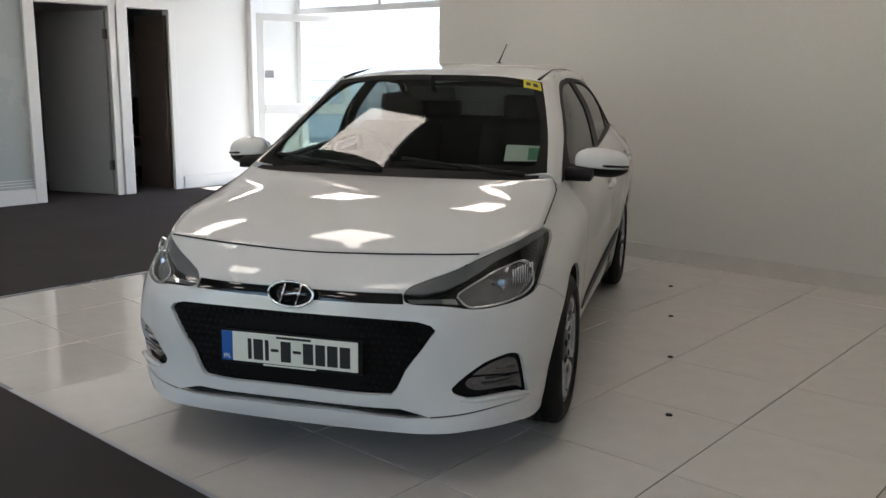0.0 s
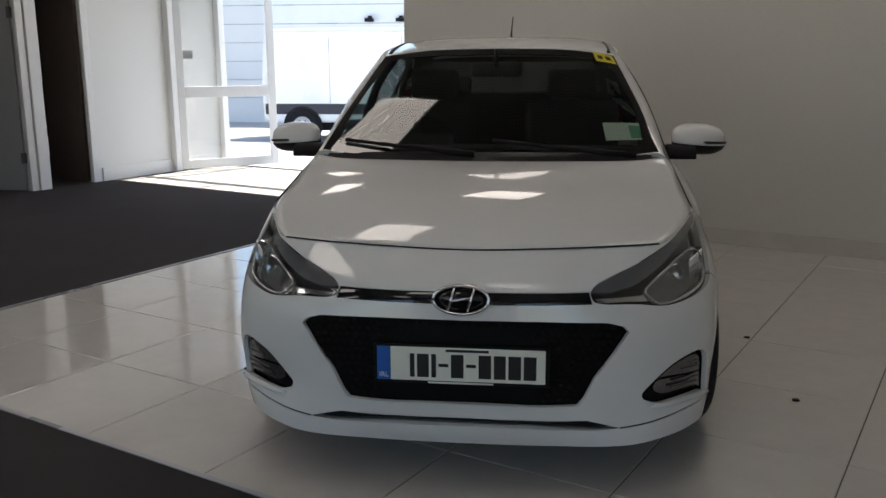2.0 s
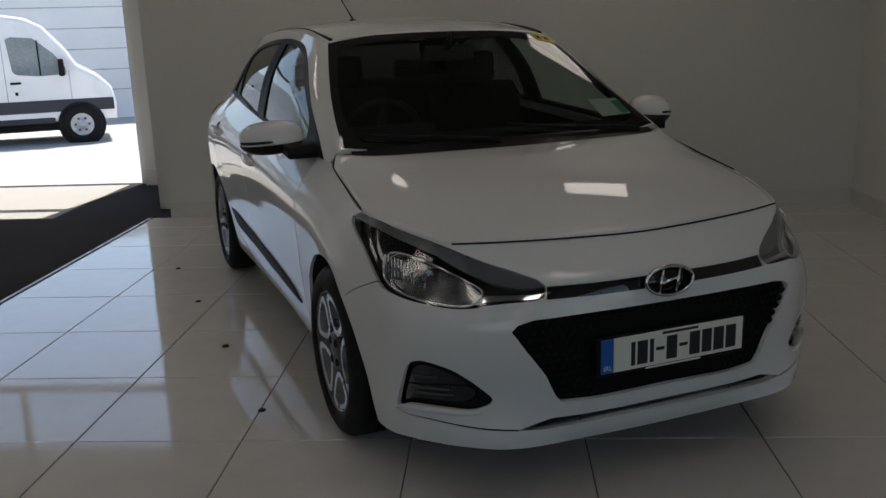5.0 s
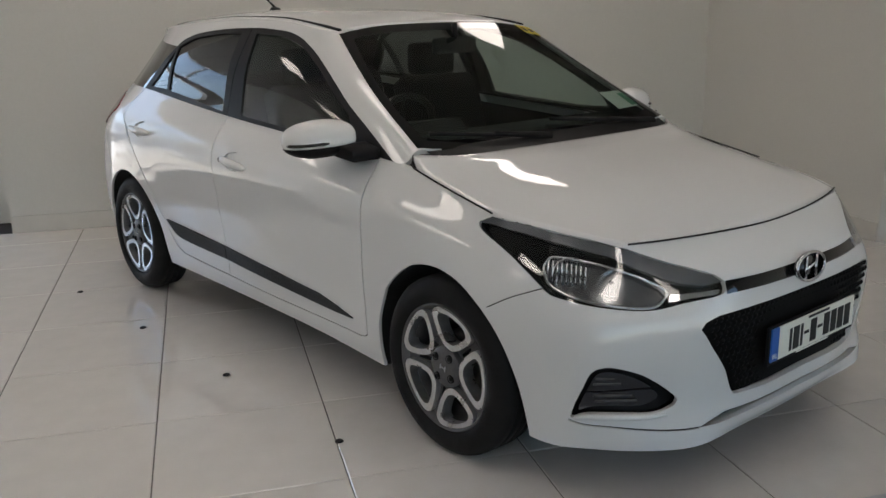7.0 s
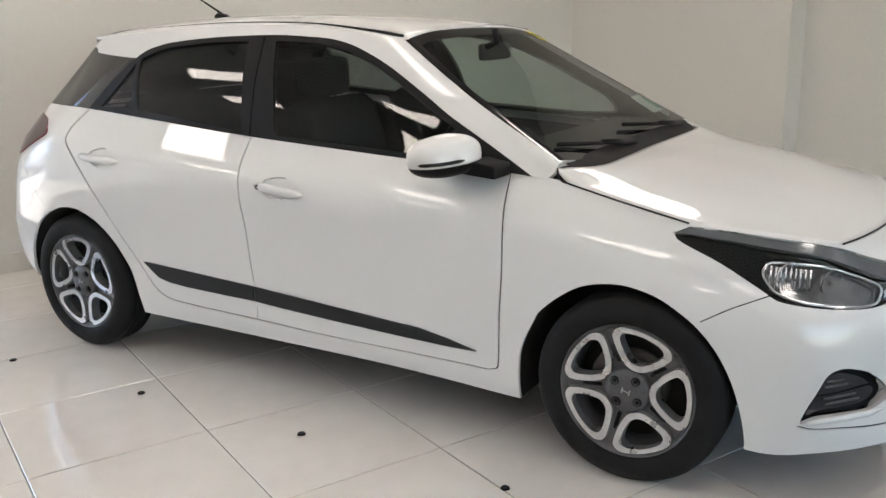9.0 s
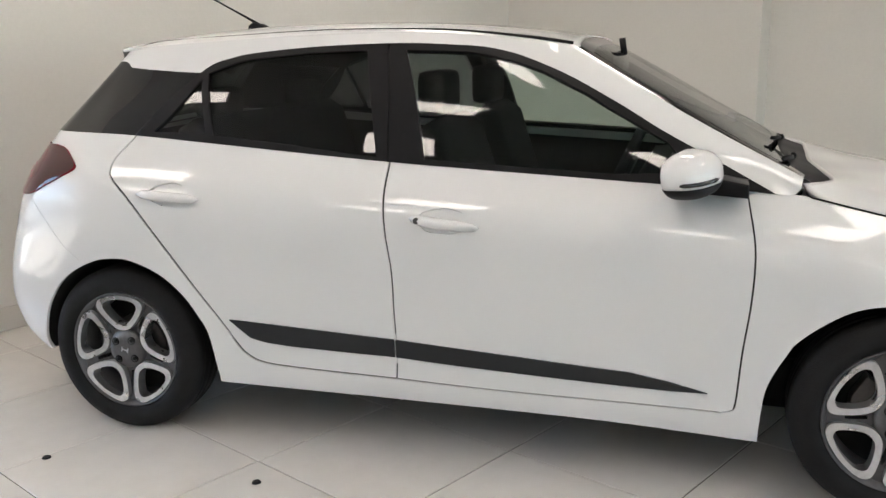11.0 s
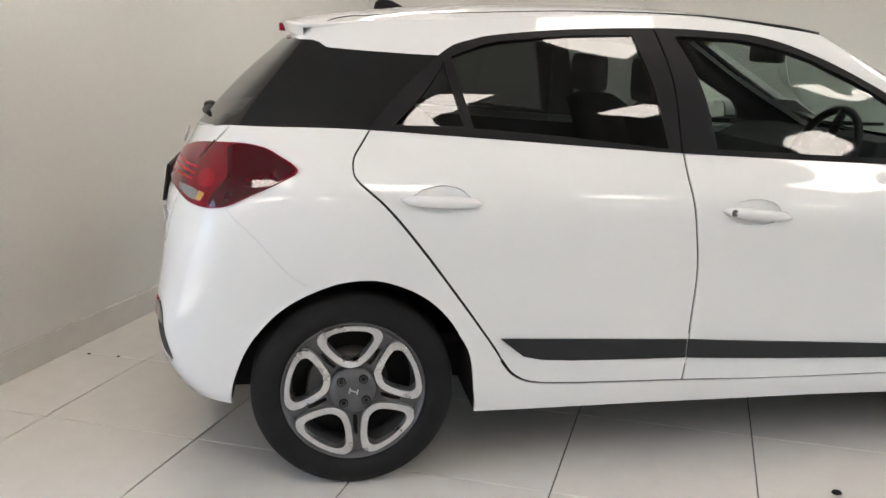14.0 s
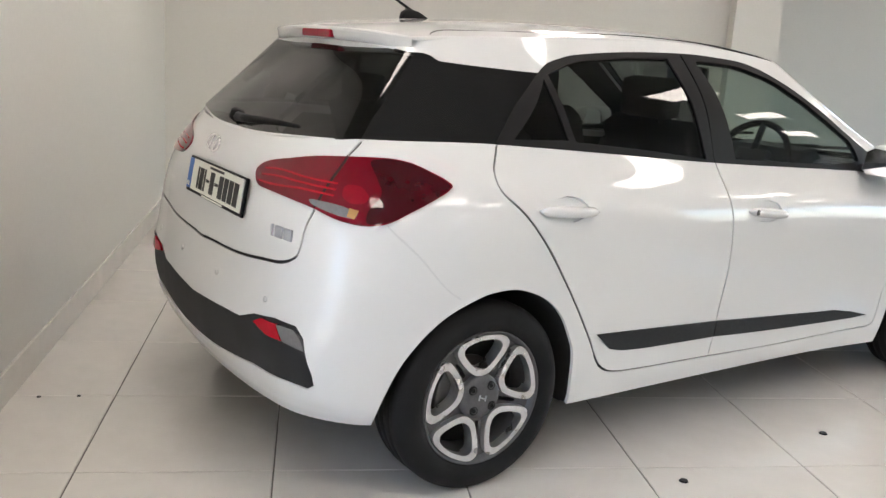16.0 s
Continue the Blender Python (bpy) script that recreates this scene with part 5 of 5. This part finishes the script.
# glazed entrance: fixed frame with a fanlight, one leaf standing open
fr = tagged(new("window_entrance"), "white framed glazed entrance with a fanlight", "entrance", "", "structure")
fr.matrix_world = ROOM @ pose(ENT - .12, 0, 0)
for lo, hi in (((-.04, OB, 0), (.04, OB + .08, HEAD)), ((-.04, -3.20, 0), (.04, -3.12, HEAD)), ((-.04, OB + .08, 2.17), (.04, -3.20, 2.25)), ((-.04, -4.82, 2.25), (.04, -4.76, HEAD))):
    part("frame_bar", boxes((lo, hi), bevel=.006), UPVC, fr)
for lo, hi in (((-.004, OB + .08, 2.25), (.004, -4.82, HEAD)), ((-.004, -4.76, 2.25), (.004, -3.20, HEAD))):
    p = part("pane", boxes((lo, hi)), SHOP, fr)
    p.visible_shadow = False
leaf = room_thing("entrance_door", "white framed glass door standing open outwards", "door", -3.50, OB + .07, .02, 150)
W, H = 1.22, 2.13
for lo, hi in (((0, -.025, 0), (.09, .025, H)), ((W - .09, -.025, 0), (W, .025, H)), ((.09, -.025, 0), (W - .09, .025, .11)), ((.09, -.025, H - .09), (W - .09, .025, H)), ((.09, -.025, .86), (W - .09, .025, .99))):
    part("door_rail", boxes((lo, hi), bevel=.006), UPVC, leaf)
for lo, hi in (((.09, -.004, .11), (W - .09, .004, .86)), ((.09, -.004, .99), (W - .09, .004, H - .09))):
    p = part("pane", boxes((lo, hi)), SHOP, leaf)
    p.visible_shadow = False
part("door_sign", boxes(((.10, .028, 1.32), (.22, .032, 1.42)), bevel=.002), SATIN, leaf)
bm = bmesh.new()
tube(bm, [(W - .045, .03, .95), (W - .045, .07, .97), (W - .045, .07, 1.18), (W - .045, .03, 1.20)], .010, 8)
part("door_handle", bm, SATIN, leaf, "", True)
# door frame post on the office wall
room_box("trim", (-3.60, OB, 0), (-3.41, OB + .09, HEAD), UPVC, "white painted door post", "trim", bevel=.012)
# architraves
for a in (-2.29, -1.53):
    room_box("trim", (a - .06, OB, 0), (a + .02, OB + .025, 2.2), TRIMWHITE, "white moulded door architrave", "trim", bevel=.008)
room_box("trim", (-1.73, OB + .001, 0), (-1.60, OB + .045, 2.25), TRIMWHITE, "white fluted door post", "trim", bevel=.012)
room_box("trim", (-2.36, OB, 2.12), (-.55, OB + .025, 2.22), TRIMWHITE, "white moulding over the doorways", "trim", bevel=.008)
# grey office door, open into the room
door = room_thing("door_office", "plain grey door standing open into a dark office", "door", -1.50, OB - .05, .01, -66)
part("door_leaf", boxes(((0, -.02, 0), (.90, .02, 2.06)), bevel=.003), GREYDOOR, door)
for z in (.28, 1.75):
    part("hinge", boxes(((-.012, -.026, z), (.02, .026, z + .11)), bevel=.003), STEEL, door)
bm = bmesh.new()
tube(bm, [(.84, -.02, 1.02), (.84, -.06, 1.02), (.74, -.06, 1.02)], .009, 8)
part("door_handle", bm, SATIN, door, "", True)
# dark wooden door edge of the second office
d2 = room_thing("door_wood", "dark wooden door standing open inside the office", "door", -2.27, OB - .06, .01, -88)
part("door_leaf", boxes(((0, -.02, 0), (.62, .02, 2.05)), bevel=.003), DARKWOOD, d2)
# shop windows behind the camera


def shop_window(name, m, width, count):
    """A row of panes along local y, from 0 to width."""
    shop = tagged(new(name), "long glazed shop window in a white frame", "shop window", "", "structure")
    shop.matrix_world = m
    step = (width - .07) / count
    for k in range(count + 1):
        y = k * step
        part("frame_bar", boxes(((-.04, y, .35), (.04, y + .07, 2.55)), bevel=.006), UPVC, shop)
        if k < count:
            p = part("pane", boxes(((-.004, y + .07, .42), (.004, y + step, 2.48))), SHOP, shop)
            p.visible_shadow = False
    for z in (.35, 2.48):
        part("frame_rail", boxes(((-.035, 0, z), (.035, width, z + .07)), bevel=.006), UPVC, shop)


shop_window("window_shop", ROOM @ pose(FAR + .1, W0, 0), W1 - W0, 4)
shop_window("window_side", ROOM @ pose(S1, B1 + 1.4, 0, 0, 0, 90), S1 - S0, 3)
# glazed office screen
scr = tagged(new("window_office"), "frosted office screen in a white frame", "office screen", "", "structure")
scr.matrix_world = ROOM @ pose(0, OB - .02, 0)
for lo, hi in (((-.68, -.05, 0), (-.56, .05, HEAD)), ((3.1, -.05, 0), (3.2, .05, HEAD)), ((1.2, -.05, .16), (1.3, .05, HEAD)), ((-.56, -.05, 0), (3.1, .05, .16)), ((-.56, -.05, 2.3), (3.1, .05, 2.42))):
    part("frame_bar", boxes((lo, hi), bevel=.008), TRIMWHITE, scr)
for lo, hi in (((-.56, -.006, .16), (1.2, .006, 2.3)), ((1.3, -.006, .16), (3.1, .006, 2.3)), ((-.56, -.006, 2.42), (1.2, .006, HEAD)), ((1.3, -.006, 2.42), (3.1, .006, HEAD))):
    part("pane", boxes((lo, hi)), FROST, scr)
for k in range(3):
    part("etched_line", boxes(((-.56, .0062, .19 + k * .03), (1.2, .0075, .196 + k * .03))), UPVC, scr)
# office things seen through the doorway
cal = room_thing("wall_calendar", "wall calendar with rows of dark squares", "calendar", -2.95, -9.145, 1.42)
part("sheet", boxes(((-.34, 0, -.06), (.34, .006, .56))), PAPER, cal)
bm = bmesh.new()
for r in range(5):
    for c in range(4):
        box(bm, (-.30 + c * .105, .006, .02 + r * .095), (-.215 + c * .105, .009, .095 + r * .095))
box(bm, (.16, .006, .15), (.30, .009, .52))
part("printed_squares", bm, INK, cal)
desk = room_thing("desk", "dark wooden office desk", "desk", -2.9, -8.4)
part("desk_top", boxes(((-.7, -.35, .70), (.7, .35, .74)), bevel=.006), DARKWOOD, desk)
for x in (-.66, .62):
    part("desk_side", boxes(((x, -.33, 0), (x + .04, .33, .70)), bevel=.003), DARKWOOD, desk)
ch = room_thing("office_chair", "black padded office chair", "chair", -2.55, -7.75, 0, 20)
part("seat", boxes(((-.24, -.24, .44), (.24, .24, .52)), bevel=.03), SEAT, ch, "", True)
part("backrest", boxes(((-.22, .2, .58), (.22, .27, 1.08)), bevel=.03), SEAT, ch, "", True)
bm = bmesh.new()
tube(bm, [(0, 0, .06), (0, 0, .45)], .025)
part("column", bm, STEEL, ch, "", True)
for k in range(5):
    bm = bmesh.new()
    a = k * 2 * math.pi / 5
    tube(bm, [(0, 0, .09), (.28 * math.cos(a), .28 * math.sin(a), .035)], [.022, .03], 8)
    part("leg", bm, TRIM, ch, "", True)
# key pad on the lobby wall
kp = room_thing("door_keypad", "small dark access keypad with a red light", "keypad", ENT, -2.80, 1.20)
part("case", boxes(((0, -.05, 0), (.03, .05, .085)), bevel=.006), TRIM, kp)
part("display", boxes(((.03, -.03, .045), (.032, .03, .07))), REDBRIGHT, kp)

# ---- outside ----
bm = bmesh.new()
xs = [-600, -60, -22, -15, -11, -7.2, -5.0, -4.42, 0, 600]
zs = [-.55, -.55, -.52, -.48, -.43, -.22, -.05, -.03, -.12, -.12]
ys = [-600, -30, -8, 0, 8, 30, 600]
vs = [[bm.verts.new((x, y, z)) for y in ys] for x, z in zip(xs, zs)]
for i in range(len(xs) - 1):
    for j in range(len(ys) - 1):
        bm.faces.new((vs[i][j], vs[i + 1][j], vs[i + 1][j + 1], vs[i][j + 1]))
bmesh.ops.recalc_face_normals(bm, faces=bm.faces[:])
if sum(f.normal.z for f in bm.faces) < 0:
    bmesh.ops.reverse_faces(bm, faces=bm.faces[:])
ground = obj("ground", bm, ASPHALT)
ground.matrix_world = ROOM
tagged(ground, "sunlit pale concrete forecourt", "forecourt", "", "structure")
wall_yard = tagged(new("wall_yard"), "long white painted block wall across the yard", "wall", "", "structure")
part("wall_face", boxes(((-20.4, -26, -.6), (-20.0, 14, 3.6))), BRICKW, wall_yard)
for k in range(1, 8):
    part("panel_joint", boxes(((-20.0, -26, -.3 + k * .5), (-19.988, 14, -.3 + k * .5 + .025))), SATIN, wall_yard)
for y in (-4.65, -3.8):
    wl = thing("wall_lamp", "small dark lamp on the yard wall", "lamp", "", "")
    part("bracket", boxes(((-20.0, y - .05, 2.32), (-19.86, y + .05, 2.40)), bevel=.01), TRIM, wl)
    part("lamp_head", boxes(((-19.92, y - .12, 2.24), (-19.74, y + .12, 2.34)), bevel=.02), TRIM, wl)

# panel van
van = thing("van", "white panel van with dark lower cladding, parked outside", "van")
VX, VZ = -14.0, -.45
van.location = (0, .24, 0)
body_side = [(-6.05, .42), (-6.08, 1.2), (-6.02, 2.2), (-5.9, 2.36), (-4, 2.38), (-2.95, 2.36), (-2.62, 2.30), (-2.35, 2.16), (-2.0, 1.74), (-1.82, 1.44), (-1.48, 1.24), (-1.26, 1.02), (-1.20, .72), (-1.22, .42)]
bm = bmesh.new()
prism(bm, [(y, z + VZ) for y, z in body_side], VX - 2.0, VX, "x", bevel=.10)
part("van_body", bm, VANWHITE, van, "", True)
part("cladding", boxes(((VX - .1, -6.0, VZ + .60), (VX + .02, -1.25, VZ + .82)), ((VX - .1, -4.45, VZ + .40), (VX + .015, -2.3, VZ + .50)), bevel=.01), NAVY, van)
part("sill_strip", boxes(((VX - .08, -4.5, VZ + .505), (VX + .012, -2.28, VZ + .595)), bevel=.008), VANWHITE, van)
bm = bmesh.new()
prism(bm, [(-2.92, 1.36 + VZ), (-2.97, 1.93 + VZ), (-2.88, 1.97 + VZ), (-2.52, 1.94 + VZ), (-2.2, 1.66 + VZ), (-2.02, 1.40 + VZ), (-2.02, 1.28 + VZ), (-2.5, 1.26 + VZ), (-2.86, 1.30 + VZ)], VX - .01, VX + .012, "x", bevel=.004)
part("cab_window", bm, VANGLASS, van, "bluish cab window")
part("window_post", boxes(((VX + .01, -2.47, VZ + 1.27), (VX + .018, -2.44, VZ + 1.9))), TRIM, van)
part("van_mirror", boxes(((VX + .02, -2.14, VZ + 1.25), (VX + .22, -2.04, VZ + 1.56)), bevel=.03), TRIM, van)
part("door_handle", boxes(((VX, -2.98, VZ + 1.13), (VX + .03, -2.80, VZ + 1.17)), bevel=.006), TRIM, van)
part("fuel_flap", boxes(((VX, -2.92, VZ + .93), (VX + .012, -2.87, VZ + .99)), bevel=.004), TRIM, van)
for y, top in ((-3.06, 2.2), (-4.6, 2.2), (-1.98, 1.35)):
    part("panel_gap", boxes(((VX, y, VZ + .82), (VX + .003, y + .014, VZ + top))), SATIN, van)
part("underside", boxes(((VX - 1.8, -5.6, VZ + .25), (VX - .15, -1.5, VZ + .45))), LINER, van)
for y in (-5.2, -1.85):
    m = Matrix.Translation((VX + .02, y, VZ + .35)) @ Matrix.Rotation(math.pi / 2, 4, "Z")
    bm = bmesh.new()
    lathe(bm, [(.42, -.006), (.42, .02)], 32, m)
    lathe(bm, [(.0, .0), (.42, -.006)], 32, m)
    part("wheel_arch", bm, LINER, van)
    bm = bmesh.new()
    lathe(bm, [(.20, -.03), (.24, -.045), (.32, -.04), (.35, -.02), (.35, .18)], 40, m)
    w = part("van_wheel", bm, RUBBER, van, "", True)
    bm = bmesh.new()
    lathe(bm, [(0, -.045), (.06, -.045), (.07, -.03), (.16, -.018), (.19, -.035), (.205, -.035)], 32, m)
    part("rim", bm, SATIN, w, "", True)
    bm = bmesh.new()
    for k in range(6):
        a = k * math.pi / 3
        box(bm, (.12 * math.cos(a) - .018, -.028, .12 * math.sin(a) - .018), (.12 * math.cos(a) + .018, -.02, .12 * math.sin(a) + .018), m)
    part("rim_hole", bm, LINER, w)

# ---- floor tiles, last: one mesh shared by all whole tiles ----
T, GAPW = .615, .004
A_OFF, B_OFF = .345, .03


def tile_mesh(a0, a1, b0, b1):
    bm = bmesh.new()
    e = .0025
    lo = [(a0 + e, b0 + e), (a1 - e, b0 + e), (a1 - e, b1 - e), (a0 + e, b1 - e)]
    hi = [(a0, b0), (a1, b0), (a1, b1), (a0, b1)]
    t = [bm.verts.new((*p, .0)) for p in lo]
    m = [bm.verts.new((*p, -.002)) for p in hi]
    d = [bm.verts.new((*p, -.02)) for p in hi]
    bm.faces.new(t)
    for i in range(4):
        j = (i + 1) % 4
        bm.faces.new((t[j], t[i], m[i], m[j]))
        bm.faces.new((m[j], m[i], d[i], d[j]))
    bmesh.ops.recalc_face_normals(bm, faces=bm.faces[:])
    me = bpy.data.meshes.new("tile")
    bm.to_mesh(me)
    bm.free()
    me.materials.append(TILE)
    return me


shared = {}
ka = range(math.floor((A0 - A_OFF) / T), math.ceil((A1 - A_OFF) / T))
kb = range(math.floor((B0 - B_OFF) / T), math.ceil((B1 + .16 - B_OFF) / T))
for i in ka:
    for j in kb:
        ca, cb = A_OFF + i * T, B_OFF + j * T
        a0, a1 = max(ca, A0) - ca + GAPW / 2, min(ca + T, A1) - ca - GAPW / 2
        b0, b1 = max(cb, B0) - cb + GAPW / 2, min(cb + T, B1 + .16) - cb - GAPW / 2
        if a1 - a0 < .02 or b1 - b0 < .02:
            continue
        key = tuple(round(v, 4) for v in (a0, a1, b0, b1))
        if key not in shared:
            shared[key] = tile_mesh(a0, a1, b0, b1)
        ob = new("tile", shared[key])
        ob.parent = floor_bed
        ob.location = (ca, cb, random.uniform(-.0004, .0004))
        ob.rotation_euler = (random.uniform(-.0004, .0004), random.uniform(-.0004, .0004), 0)
# small dark floor studs beside the car
bm = bmesh.new()
bmesh.ops.create_cone(bm, cap_ends=True, segments=20, radius1=.016, radius2=.013, depth=.005, matrix=Matrix.Translation((0, 0, .0025)))
stud = obj("floor_stud", bm, TRIM)
tagged(stud, "small dark metal stud in the tiled floor", "floor stud", "floor studs")
stud.location = (.947, -1.077, .0005)
for x, y in ((.130, -1.092), (-.681, -1.118), (-1.485, -1.142), (1.08, 1.27), (.255, 1.247), (-.565, 1.221), (-1.37, 1.193)):
    copy_thing(stud, Matrix.Translation((x, y, .0005)))
for a, b in ((-2.385, -.60), (-2.245, -.59)):
    p = ROOM @ Vector((a, b, .0005))
    copy_thing(stud, Matrix.Translation(p) @ Matrix.Diagonal((.5, .5, .5, 1)))
